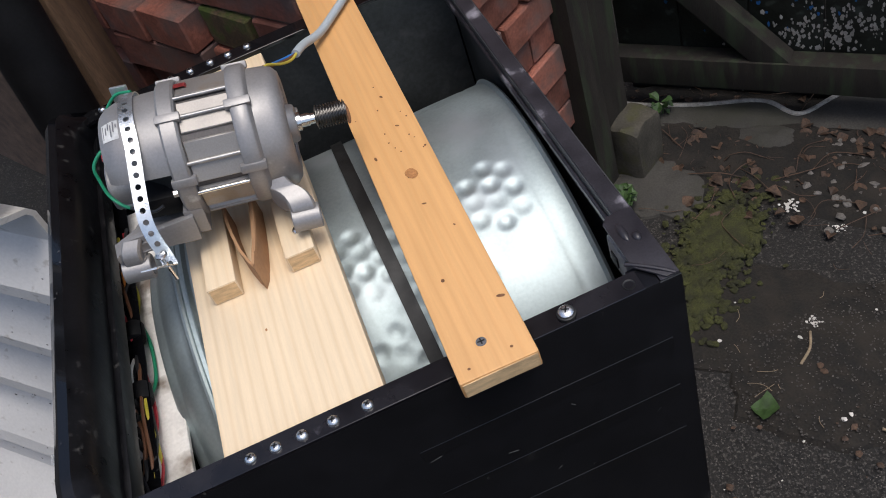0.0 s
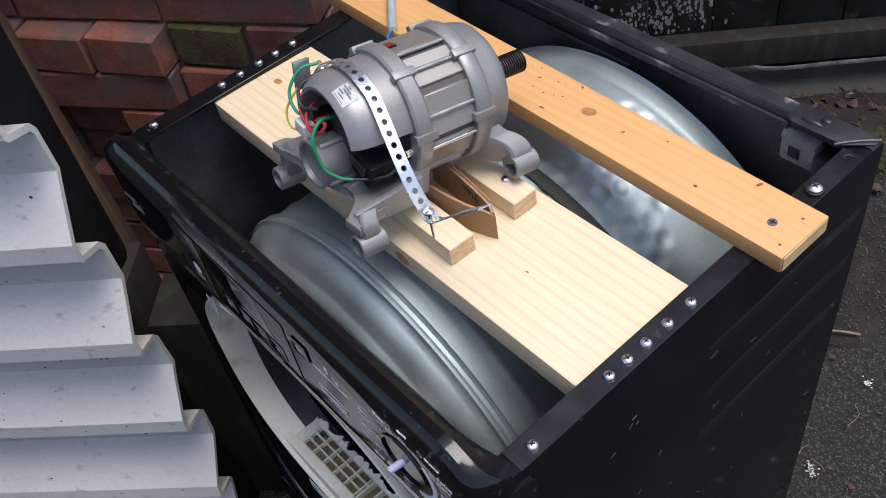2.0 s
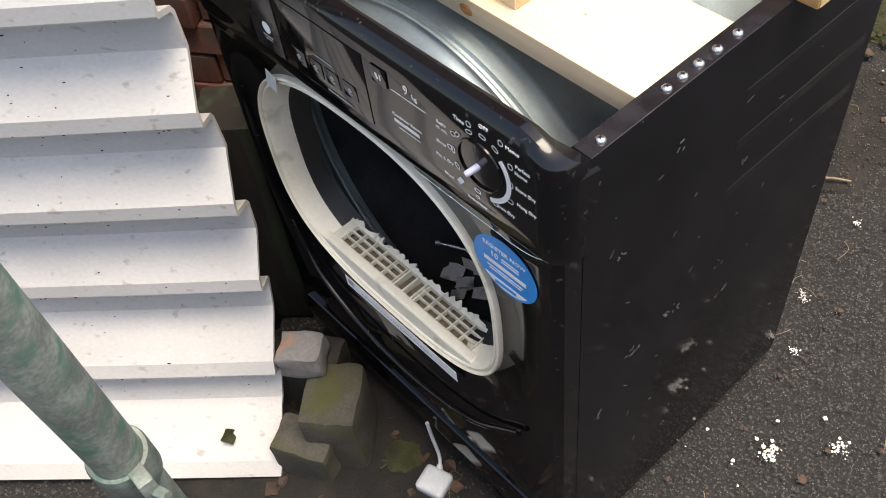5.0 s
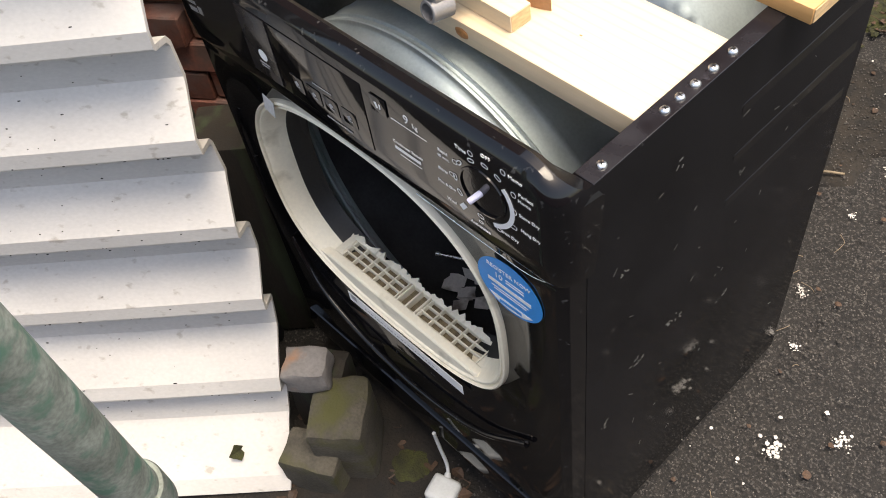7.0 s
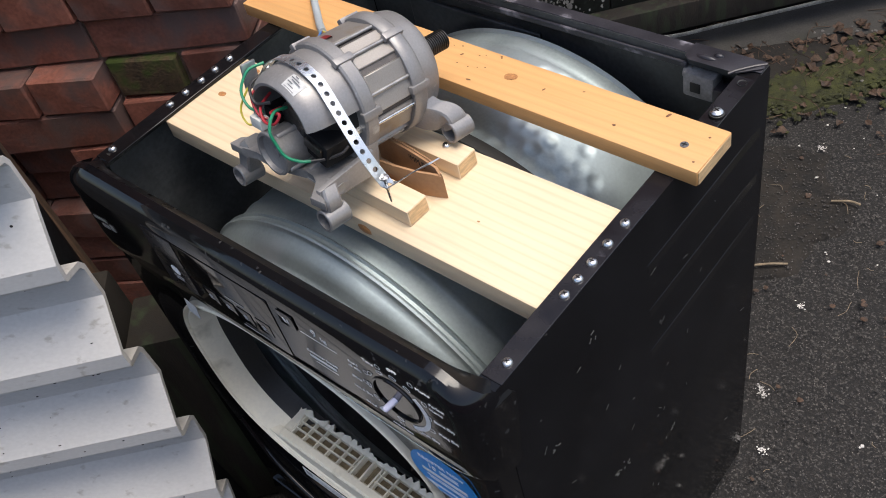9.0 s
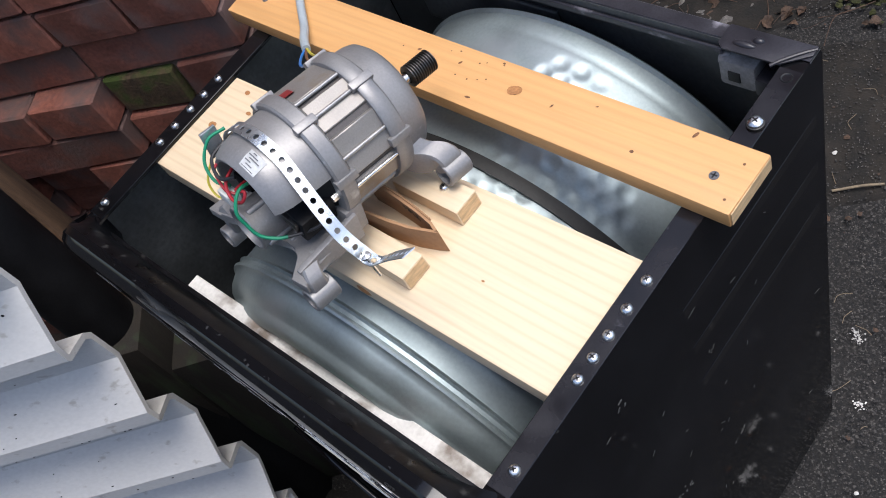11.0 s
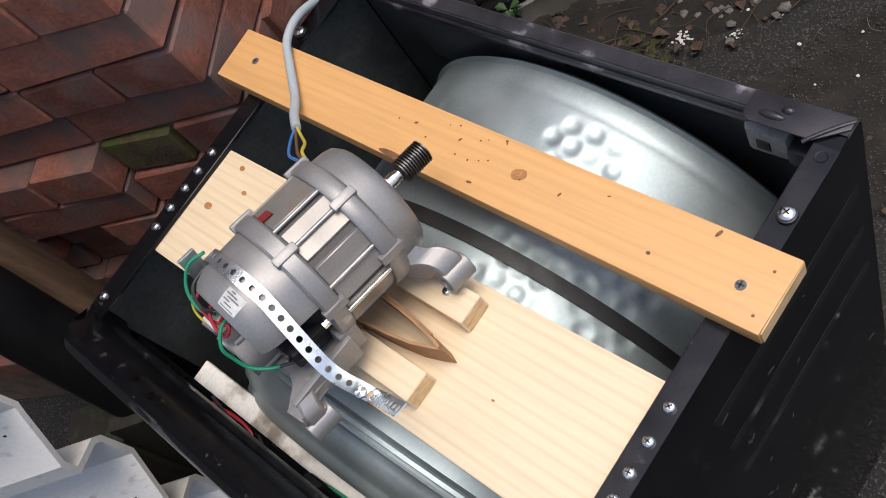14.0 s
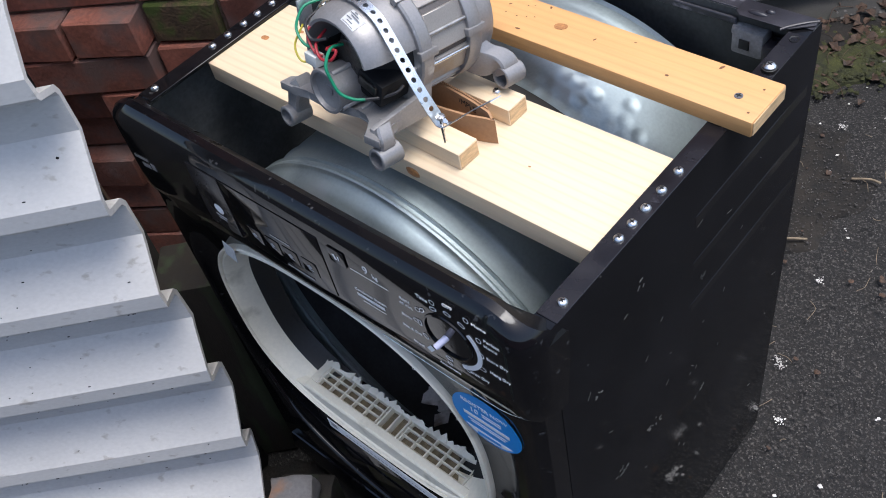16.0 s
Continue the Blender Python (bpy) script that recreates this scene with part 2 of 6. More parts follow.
def part(name, bm, material, parent=None, label="", smooth=True, sharp=38):
    """Links a bmesh in world coordinates as one mesh, under its thing."""
    me = bpy.data.meshes.new(name)
    bmesh.ops.recalc_face_normals(bm, faces=bm.faces)
    bm.to_mesh(me)
    bm.free()
    me.materials.append(material)
    if smooth:
        me.polygons.foreach_set("use_smooth", [True] * len(me.polygons))
        me.set_sharp_from_angle(angle=radians(sharp))
    ob = new(name, me)
    if parent:
        ob.parent = parent
        if parent.type == "EMPTY":
            ob.matrix_parent_inverse = Matrix.Translation(-parent.location)
    if label:
        ob["label"] = label
    return ob


def solo(name, bm, material, label, category, group="", kind="", smooth=True):
    return tagged(part(name, bm, material, smooth=smooth), label, category, group, kind)


def box(x0, x1, y0, y1, z0, z1, bev=0.002, seg=2, m=None, bm=None):
    bm = bm or bmesh.new()
    vs = bmesh.ops.create_cube(bm, size=1)["verts"]
    bmesh.ops.transform(bm, matrix=Matrix.Translation(((x0 + x1) / 2, (y0 + y1) / 2, (z0 + z1) / 2)) @ Matrix.Diagonal((x1 - x0, y1 - y0, z1 - z0, 1)), verts=vs)
    if bev:
        es = list({e for v in vs for e in v.link_edges})
        out = bmesh.ops.bevel(bm, geom=es, offset=bev, segments=seg, profile=0.6, affect="EDGES", clamp_overlap=True)
        vs = list({v for f in out["faces"] for v in f.verts} | {v for v in vs if v.is_valid})
    if m:
        bmesh.ops.transform(bm, matrix=m, verts=vs)
    return bm


def cyl(p0, p1, r0, r1=None, seg=24, bm=None, caps=True, bev=0.0):
    bm = bm or bmesh.new()
    p0, p1 = Vector(p0), Vector(p1)
    d = p1 - p0
    q = d.to_track_quat("Z", "Y").to_matrix().to_4x4()
    out = bmesh.ops.create_cone(bm, cap_ends=caps, segments=seg, radius1=r0, radius2=r0 if r1 is None else r1, depth=d.length,
                                matrix=Matrix.Translation((p0 + p1) / 2) @ q)
    if bev:
        es = [e for e in {e for v in out["verts"] for e in v.link_edges} if len(e.link_faces) == 2 and e.calc_face_angle(0) > 0.9]
        bmesh.ops.bevel(bm, geom=es, offset=bev, segments=2, profile=0.5, affect="EDGES")
    return bm


def lathe(profile, p0, d, seg=48, bm=None, a0=0.0, a1=2 * math.pi):
    """Turns (distance along d, radius) pairs round the axis through p0."""
    bm = bm or bmesh.new()
    q = Vector(d).normalized().to_track_quat("Z", "Y").to_matrix()
    full = abs(a1 - a0 - 2 * math.pi) < 1e-6
    count = seg if full else seg + 1
    rings = []
    for h, r in profile:
        rings.append([bm.verts.new(Vector(p0) + q @ Vector((r * math.cos(a0 + (a1 - a0) * k / seg), r * math.sin(a0 + (a1 - a0) * k / seg), h))) for k in range(count)])
    for a, b in zip(rings, rings[1:]):
        for k in range(seg):
            k2 = (k + 1) % count
            bm.faces.new((a[k], a[k2], b[k2], b[k]))
    return bm


def smooth_path(pts, n=8):
    """Catmull-Rom through the points."""
    p = [Vector(q) for q in pts]
    p = [p[0] * 2 - p[1]] + p + [p[-1] * 2 - p[-2]]
    out = []
    for a, b, c, d in zip(p, p[1:], p[2:], p[3:]):
        for k in range(n):
            t = k / n
            out.append(0.5 * ((2 * b) + (c - a) * t + (2 * a - 5 * b + 4 * c - d) * t * t + (3 * b - a - 3 * c + d) * t ** 3))
    out.append(p[-2])
    return out


def pipe(pts, r, seg=10, n=8, bm=None, smooth=True):
    """A round bar along a smooth path."""
    bm = bm or bmesh.new()
    path = smooth_path(pts, n) if smooth else [Vector(q) for q in pts]
    up = Vector((0.31, 0.17, 0.93))
    rings = []
    for i, c in enumerate(path):
        d = (path[min(i + 1, len(path) - 1)] - path[max(i - 1, 0)]).normalized()
        s = d.cross(up).normalized()
        u = s.cross(d)
        rings.append([bm.verts.new(c + r * (math.cos(2 * math.pi * k / seg) * s + math.sin(2 * math.pi * k / seg) * u)) for k in range(seg)])
    for a, b in zip(rings, rings[1:]):
        for k in range(seg):
            bm.faces.new((a[k], a[(k + 1) % seg], b[(k + 1) % seg], b[k]))
    bm.faces.new(rings[0][::-1])
    bm.faces.new(rings[-1])
    return bm


def prism(outline, y0, y1, axis="y", bm=None, bev=0.0):
    """Extrudes an outline: (x, z) along y, (y, z) along x, or (x, y) along z."""
    bm = bm or bmesh.new()
    place = {"y": lambda p, h: (p[0], h, p[1]), "x": lambda p, h: (h, p[0], p[1]), "z": lambda p, h: (p[0], p[1], h)}[axis]
    a = [bm.verts.new(place(p, y0)) for p in outline]
    b = [bm.verts.new(place(p, y1)) for p in outline]
    n = len(outline)
    faces = [bm.faces.new(a), bm.faces.new(b[::-1])] + [bm.faces.new((a[i], b[i], b[(i + 1) % n], a[(i + 1) % n])) for i in range(n)]
    if bev:
        es = list({e for f in faces for e in f.edges})
        bmesh.ops.bevel(bm, geom=es, offset=bev, segments=2, profile=0.6, affect="EDGES", clamp_overlap=True)
    return bm


def text_mesh(text, size, m, depth=0.0002, spacing=1.0):
    """Letters as a bmesh; they stand in the plane of the matrix."""
    cu = bpy.data.curves.new("text", "FONT")
    cu.body, cu.size, cu.align_x, cu.align_y, cu.extrude, cu.resolution_u = text, size, "CENTER", "CENTER", depth, 2
    cu.space_character = spacing
    ob = bpy.data.objects.new("text", cu)
    scene.collection.objects.link(ob)
    bpy.context.view_layer.update()
    me = bpy.data.meshes.new_from_object(ob.evaluated_get(bpy.context.evaluated_depsgraph_get()))
    bm = bmesh.new()
    bm.from_mesh(me)
    bmesh.ops.transform(bm, matrix=m, verts=bm.verts)
    bpy.data.objects.remove(ob)
    bpy.data.curves.remove(cu)
    bpy.data.meshes.remove(me)
    return bm


RIM = 0.82          # height of the cabinet's rim
BACK = 0.445        # depth of the cabinet's rear edge
RIGHT = 0.595
YARD = radians(46)  # direction of the yard's walls

# ---------------------------------------------------------------- ground, walls
def ground_mesh():
    bm = bmesh.new()
    def line(a, b, n):
        return [a + (b - a) * k / n for k in range(n + 1)]
    xs = [-60, -20, -6] + line(-2.4, 2.4, 96) + [6, 20, 60]
    ys = [-60, -20, -6] + line(-2.0, 2.8, 96) + [6, 20, 60]
    grid = []
    for x in xs:
        row = []
        for y in ys:
            z = 0.006 * noise.noise(Vector((x * 5, y * 5, 0))) + 0.003 * noise.noise(Vector((x * 17, y * 17, 3)))
            if abs(x) > 2.4 or y > 2.8 or y < -2.0:
                z = 0.0
            row.append(bm.verts.new((x, y, z - 0.004)))
        grid.append(row)
    for a, b in zip(grid, grid[1:]):
        for k in range(len(ys) - 1):
            bm.faces.new((a[k], b[k], b[k + 1], a[k + 1]))
    return bm


tagged(part("ground", ground_mesh(), M["asphalt"]), "dark worn asphalt yard with grit and litter", "ground", kind="structure")


def patch(name, cx, cy, rx, ry, turn, material, label, height=0.012, seed=1, rings=14, seg=56, rough=0.35):
    """A low, uneven mat that lies on the ground and thins out at its edge."""
    bm = bmesh.new()
    c, s = math.cos(turn), math.sin(turn)
    loops = []
    for i in range(1, rings + 1):
        f = i / rings
        loop = []
        for k in range(seg):
            a = 2 * math.pi * k / seg
            e = 1 + rough * noise.noise(Vector((math.cos(a) * 1.7, math.sin(a) * 1.7, seed * 3.1))) + 0.12 * noise.noise(Vector((math.cos(a) * 7, math.sin(a) * 7, seed)))
            u, v = rx * f * e * math.cos(a), ry * f * e * math.sin(a)
            x, y = cx + c * u - s * v, cy + s * u + c * v
            z = height * (1 - f ** 2.5) + 0.5 * height * noise.noise(Vector((x * 30, y * 30, seed))) * (1 - f)
            loop.append(bm.verts.new((x, y, max(z, 0.001) if i < rings else -0.012)))
        loops.append(loop)
    top = bm.verts.new((cx, cy, height))
    for k in range(seg):
        bm.faces.new((top, loops[0][k], loops[0][(k + 1) % seg]))
    for a, b in zip(loops, loops[1:]):
        for k in range(seg):
            bm.faces.new((a[k], b[k], b[(k + 1) % seg], a[(k + 1) % seg]))
    return solo(name, bm, material, label, "ground cover", kind="stuff")


U = Vector((math.cos(YARD), math.sin(YARD), 0))      # along the gate
V = Vector((-math.sin(YARD), math.cos(YARD), 0))     # away from the camera


def along(origin_point, turn):
    return Matrix.Translation(origin_point) @ Matrix.Rotation(turn, 4, "Z")


# brick pier: corner at CORNER, one face running back along -WALL, the other along its normal
WALL = radians(34)
CORNER = Vector((-0.045, 0.247, 0))
MW = along(CORNER, WALL)       # local x along the face (negative: away from the corner), local y into the wall
COURSE = 0.0655


def core(name, m, x0, x1, y0, y1, z1, label):
    bm = box(x0, x1, y0, y1, -0.02, z1, 0, m=m)
    return tagged(part(name, bm, M["mortar"], smooth=False), label, "wall", kind="structure")


# real pier below; its unseen upper part is added height that shades the ground
wall = core("wall_north", MW, -1.9, -0.018, 0.018, 0.6, 2.8, "rough old red brick pier with recessed dark joints")

# corrugated sheet, standing on edge with level corrugations
SHEET_PROFILE = [(0.0, 0.042), (0.022, 0.0412), (0.075, 0.006), (0.083, 0.0), (0.128, 0.0), (0.136, 0.005), (0.152, 0.039), (0.157, 0.042)]
SHEET_D, SHEET_N = Vector((-math.cos(YARD), -math.sin(YARD), 0)), Vector((math.sin(YARD), -math.cos(YARD), 0))


def sheet_point(s, z):
    """A place on the outer face of the corrugated sheet."""
    a = (z - 0.015) % 0.157
    for (a0, n0), (a1, n1) in zip(SHEET_PROFILE, SHEET_PROFILE[1:]):
        if a0 <= a <= a1:
            n = n0 + (n1 - n0) * (a - a0) / (a1 - a0)
            break
    low = max(0.0, (0.42 - z) / 0.40)
    return Vector((0.112, -0.152, z)) + SHEET_D * (s + 0.031 * low) + SHEET_N * (n + 0.137 * low ** 2.2 - 0.042)


def corrugated():
    period, depth, t = 0.157, 0.042, 0.007
    prof = [(0.0, depth), (0.022, depth * 0.98), (0.075, 0.006), (0.083, 0.0), (0.128, 0.0), (0.136, 0.005), (0.152, depth * 0.93)]
    z, n = [], []
    for k in range(-1, 9):
        for a, b in prof:
            z.append(0.800 - 0.157 * 5 + period * k + a)
            n.append(b)
    pts = [(zz, nn) for zz, nn in zip(z, n) if 0.015 < zz < 1.30]
    d, nrm = Vector((-math.cos(YARD), -math.sin(YARD), 0)), Vector((math.sin(YARD), -math.cos(YARD), 0))
    base = Vector((0.112, -0.152, 0)) - nrm * depth
    bm = bmesh.new()
    cols = []
    steps = 40
    for i in range(steps + 1):
        s = 1.5 * i / steps
        col = []
        for zz, nn in pts:
            w = 0.0015 * noise.noise(Vector((s * 3, 0.3, 0)))
            edge = 0.004 * noise.noise(Vector((zz * 30, 1, 0))) if i == 0 else 0
            low = max(0.0, (0.42 - zz) / 0.40)
            flare = 0.137 * low ** 2.2
            p = base + d * (s + edge + 0.031 * low) + nrm * (nn + w + flare) + Vector((0, 0, zz))
            col.append(bm.verts.new(p))
        cols.append(col)
    for a, b in zip(cols, cols[1:]):
        for k in range(len(pts) - 1):
            bm.faces.new((a[k], b[k], b[k + 1], a[k + 1]))
    bmesh.ops.recalc_face_normals(bm, faces=bm.faces)
    bmesh.ops.solidify(bm, geom=bm.faces[:], thickness=t)
    return bm


tagged(part("corrugated_sheet", corrugated(), M["sheet"], sharp=12), "weathered white corrugated cement sheet standing on edge", "sheet")

# ---------------------------------------------------------------- the dryer
dryer = thing("tumble_dryer", (0.3, 0.2, 0.0), "black condenser tumble dryer with its lid and door removed", "dryer")


def side_panel(name, x_out, inward, flange_w, label):
    bm = bmesh.new()
    t = 0.0015
    i = inward
    outline = [(x_out, 0.03), (x_out, RIM - 0.004), (x_out + i * 0.002, RIM), (x_out + i * flange_w, RIM), (x_out + i * flange_w, RIM - 0.0030),
               (x_out + i * (flange_w - t), RIM - 0.0030), (x_out + i * (flange_w - t), RIM - t), (x_out + i * (t + 0.001), RIM - t), (x_out + i * t, RIM - 0.005), (x_out + i * t, 0.03)]
    prism(outline, -0.028, BACK, "y", bm)
    return part(name, bm, M["black"], dryer, label)


right_panel = side_panel("side_panel", RIGHT, -1, 0.023, "scuffed black enamelled side panel")
left_panel = side_panel("side_panel", 0.0, 1, 0.026, "black enamelled side panel")
part("inner_face", box(0.0016, 0.0026, -0.02, BACK - 0.004, 0.10, RIM - 0.003, 0), M["inside"], left_panel, "scuffed black inner face, lightened for sky")
# scuffed skin on the rims
part("rim", box(RIGHT - 0.0225, RIGHT - 0.001, -0.02, BACK - 0.03, RIM, RIM + 0.0012, 0.0006, 1), M["rimblack"], right_panel, "worn grey-black folded rim")
part("rim", box(0.001, 0.0255, -0.02, BACK - 0.03, RIM, RIM + 0.0012, 0.0006, 1), M["black"], left_panel, "black folded rim")
for z in (0.735, 0.665, 0.595):
    part("rib", box(RIGHT - 0.001, RIGHT + 0.0006, 0.20, 0.43, z, z + 0.014, 0.0005, 1), M["black"], right_panel)
back_panel = part("back_panel", prism([(BACK, 0.03), (BACK, RIM), (BACK - 0.018, RIM), (BACK - 0.018, RIM - 0.014), (BACK - 0.0165, RIM - 0.014), (BACK - 0.0165, RIM - 0.0015), (BACK - 0.0015, RIM - 0.0015), (BACK - 0.0015, 0.03)], 0.0015, RIGHT - 0.0015, "x"), M["inside"], dryer, "black steel back panel")
part("rim", box(0.03, RIGHT - 0.002, BACK - 0.0172, BACK - 0.001, RIM, RIM + 0.0014, 0.0006, 1), M["flange"], back_panel, "worn grey-black folded rim")
part("rim_plate", prism([(RIGHT - 0.002, BACK - 0.001), (RIGHT - 0.085, BACK - 0.001), (RIGHT - 0.085, BACK - 0.024), (RIGHT - 0.078, BACK - 0.030), (RIGHT - 0.024, BACK - 0.030), (RIGHT - 0.002, BACK - 0.012)], RIM + 0.0015, RIM + 0.0035, "z", bev=0.0008), M["flange"], back_panel, "worn corner plate")
for cx_, cy_, rx_, ry_ in ((RIGHT - 0.062, BACK - 0.020, 0.012, 0.004), (RIGHT - 0.052, BACK - 0.012, 0.006, 0.004)):
    bump_ = bmesh.new()
    bmesh.ops.create_icosphere(bump_, subdivisions=2, radius=1, matrix=Matrix.Translation((cx_, cy_, RIM + 0.0030)) @ Matrix.Diagonal((rx_, ry_, 0.0035, 1)))
    part("embossing", bump_, M["flange"], back_panel)
part("seam", pipe([(RIGHT - 0.030, BACK - 0.034, RIM + 0.003), (RIGHT - 0.024, BACK - 0.027, RIM + 0.004), (RIGHT - 0.012, BACK - 0.014, RIM + 0.004), (RIGHT - 0.002, BACK - 0.004, RIM + 0.003)], 0.0018, 8, 8), M["flange"], back_panel, "folded seam at the corner")
part("screw_hole", lathe([(0, 0.0028), (0.0008, 0.0040), (0.0014, 0.0044), (0.0016, 0.0050), (0, 0.0054)], (RIGHT - 0.011, BACK - 0.040, RIM + 0.0005), (0, 0, 1), 24), M["bore"], back_panel, "empty round screw hole")
hinge = part("clip_bracket", box(0.508, 0.545, 0.418, 0.441, 0.770, 0.802, 0.004), M["clipgrey"], back_panel, "grey plastic clip under the rim")
part("slot", box(0.518, 0.530, 0.4165, 0.420, 0.779, 0.791, 0.0006), M["bore"], hinge)
part("roller", cyl((0.506, 0.428, 0.796), (0.516, 0.428, 0.796), 0.007, seg=20, bev=0.001), M["clipgrey"], hinge)
rng = random.Random(61)
scuffs = bmesh.new()
for k in range(30):
    y_, z_, l_, h_ = rng.uniform(0.0, 0.43), rng.uniform(0.12, 0.76), rng.uniform(0.003, 0.012), rng.uniform(0.0002, 0.0004)
    box(-0.0002, 0.0003, -l_ / 2, l_ / 2, -h_, h_, 0, m=Matrix.Translation((RIGHT, y_, z_)) @ Matrix.Rotation(rng.choice((0.5, 2.2, 1.1)) + rng.gauss(0, 0.4), 4, "X"), bm=scuffs)
for y_, z_, n_ in ((0.068, 0.444, 9), (0.023, 0.651, 4), (0.010, 0.370, 6), (0.138, 0.455, 5), (0.121, 0.462, 6), (0.237, 0.391, 6), (0.219, 0.636, 4), (0.103, 0.750, 3)):
    for k in range(n_):
        l_, h_ = rng.uniform(0.0015, 0.006), rng.uniform(0.0004, 0.0010)
        box(-0.0002, 0.0004, -l_ / 2, l_ / 2, -h_, h_, 0, m=Matrix.Translation((RIGHT, y_ + rng.gauss(0, 0.005), z_ + rng.gauss(0, 0.005))) @ Matrix.Rotation(rng.uniform(0, 3), 4, "X"), bm=scuffs)
part("scratches", scuffs, M["scuff"], right_panel, "pale scratches in the black enamel", smooth=False)["kind"] = "stuff"
part("base", box(0.004, RIGHT - 0.004, -0.03, BACK - 0.004, 0.012, 0.06, 0.004), M["blackplastic"], dryer)
for x, y in ((0.06, 0.02), (0.535, 0.02), (0.06, 0.40), (0.535, 0.40)):
    part("foot", cyl((x, y, -0.004), (x, y, 0.013), 0.02, bev=0.003), M["rubber"], dryer)


def superellipse(cx, cz, a, b, p, n=96):
    out = []
    for k in range(n):
        th = 2 * math.pi * k / n
        c, s = math.cos(th), math.sin(th)
        p_ = p if s > 0 else p + 0.5
        out.append((cx + a * math.copysign(abs(c) ** (2 / p_), c), cz + b * math.copysign(abs(s) ** (2 / p_), s)))
    return out


WX, WZ, WA, WB, WP = 0.280, 0.517, 0.213, 0.176, 2.5


def loops_mesh(loops, bm=None, close=False):
    """Skins closed loops of equal length."""
    bm = bm or bmesh.new()
    rows = [[bm.verts.new(p) for p in loop] for loop in loops]
    n = len(rows[0])
    pairs = list(zip(rows, rows[1:])) + ([(rows[-1], rows[0])] if close else [])
    for a, b in pairs:
        for k in range(n):
            bm.faces.new((a[k], a[(k + 1) % n], b[(k + 1) % n], b[k]))
    return bm


def oval(y, grow, n=96, p=WP):
    return [(x, y, z) for x, z in superellipse(WX, WZ, WA + grow, WB + grow, p, n)]


def rect_loop(y, x0, x1, z0, z1, n=96):
    """A rectangle whose points lie on the same bearings as the oval's."""
    out = []
    for x, z in superellipse(WX, WZ, WA, WB, WP, n):
        dx, dz = x - WX, z - WZ
        f = min(((x1 - WX) if dx > 0 else (x0 - WX)) / dx if abs(dx) > 1e-9 else 1e9, ((z1 - WZ) if dz > 0 else (z0 - WZ)) / dz if abs(dz) > 1e-9 else 1e9)
        out.append((WX + dx * f, y, WZ + dz * f))
    return out


front_loops = [oval(-0.02, 0.0), oval(-0.046, 0.001), oval(-0.050, 0.006), oval(-0.050, 0.038), oval(-0.056, 0.046),
               rect_loop(-0.058, 0.012, RIGHT - 0.012, 0.075, 0.735), rect_loop(-0.050, 0.002, RIGHT - 0.002, 0.062, 0.745), rect_loop(-0.02, 0.0, RIGHT, 0.060, 0.747)]
front_panel = part("front_panel", loops_mesh(front_loops), M["gloss"], dryer, "glossy black front panel with the door missing")
ring = part("door_seal", loops_mesh([oval(-0.024, -0.0125), oval(-0.036, -0.0095), oval(-0.048, -0.0058), oval(-0.0540, -0.0040), oval(-0.0562, -0.0020), oval(-0.0558, 0.0002), oval(-0.0532, 0.0008), oval(-0.0532, 0.0022), oval(-0.0572, 0.0030), oval(-0.0588, 0.0050), oval(-0.0570, 0.0068), oval(-0.050, 0.0074), oval(-0.046, 0.006)]), M["cream"], dryer, "aged cream plastic door opening ring")
part("inner_sleeve", loops_mesh([oval(-0.0245, -0.0120), oval(-0.008, -0.0160), oval(0.004, -0.021)]), M["rubber"], dryer, "dark sleeve behind the ring")

# control panel: a rounded fascia, its cross-section swept across with rounded ends
def fascia(first, last):
    bm = bmesh.new()
    prof = [(-0.030, 0.770), (-0.028, 0.812), (-0.031, 0.830), (-0.037, 0.843), (-0.046, 0.851), (-0.055, 0.851), (-0.062, 0.845), (-0.0655, 0.836), (-0.066, 0.815), (-0.066, 0.775), (-0.066, 0.745), (-0.0645, 0.718), (-0.060, 0.708), (-0.046, 0.706)]
    rows = []
    n = 90
    x0, x1 = -0.003, RIGHT + 0.003
    for i in range(n + 1):
        x = x0 + (x1 - x0) * i / n
        e = min(x - x0, x1 - x)
        r = 0.024
        f = 1 - math.sqrt(max(0.0, 1 - ((r - min(e, r)) / r) ** 2))
        g = max(0.0, 1 - e / 0.05) ** 1.5
        # a slight bow: the face is fuller in the middle
        row = []
        for k, (y, z) in enumerate(prof):
            yy = y + f * 0.024 * (1 if y < -0.044 else 0) + (g * 0.018 if k < 3 else 0)
            top = max(0.0, min(1.0, (z - 0.80) / 0.04))
            zz = z - top * (0.022 * g + 0.010 * f)
            row.append(bm.verts.new((x, yy, zz)))
        rows.append(row)
    for a, b in zip(rows, rows[1:]):
        for k in range(first, last):
            bm.faces.new((a[k], b[k], b[k + 1], a[k + 1]))
    if last - first > 4:
        bm.faces.new(rows[0])
        bm.faces.new(rows[-1][::-1])
    bmesh.ops.delete(bm, geom=[v for v in bm.verts if not v.link_faces], context="VERTS")
    return bm


control = part("control_panel", fascia(4, 13), M["gloss"], dryer, "glossy black control panel fascia with white print")
part("inner_lip", fascia(0, 4), M["dustyblack"], control, "dull dusty black back of the fascia")

# drum with dimples
DX, DZ, DR = 0.300, 0.504, 0.275
D0, D1 = 0.042, 0.427


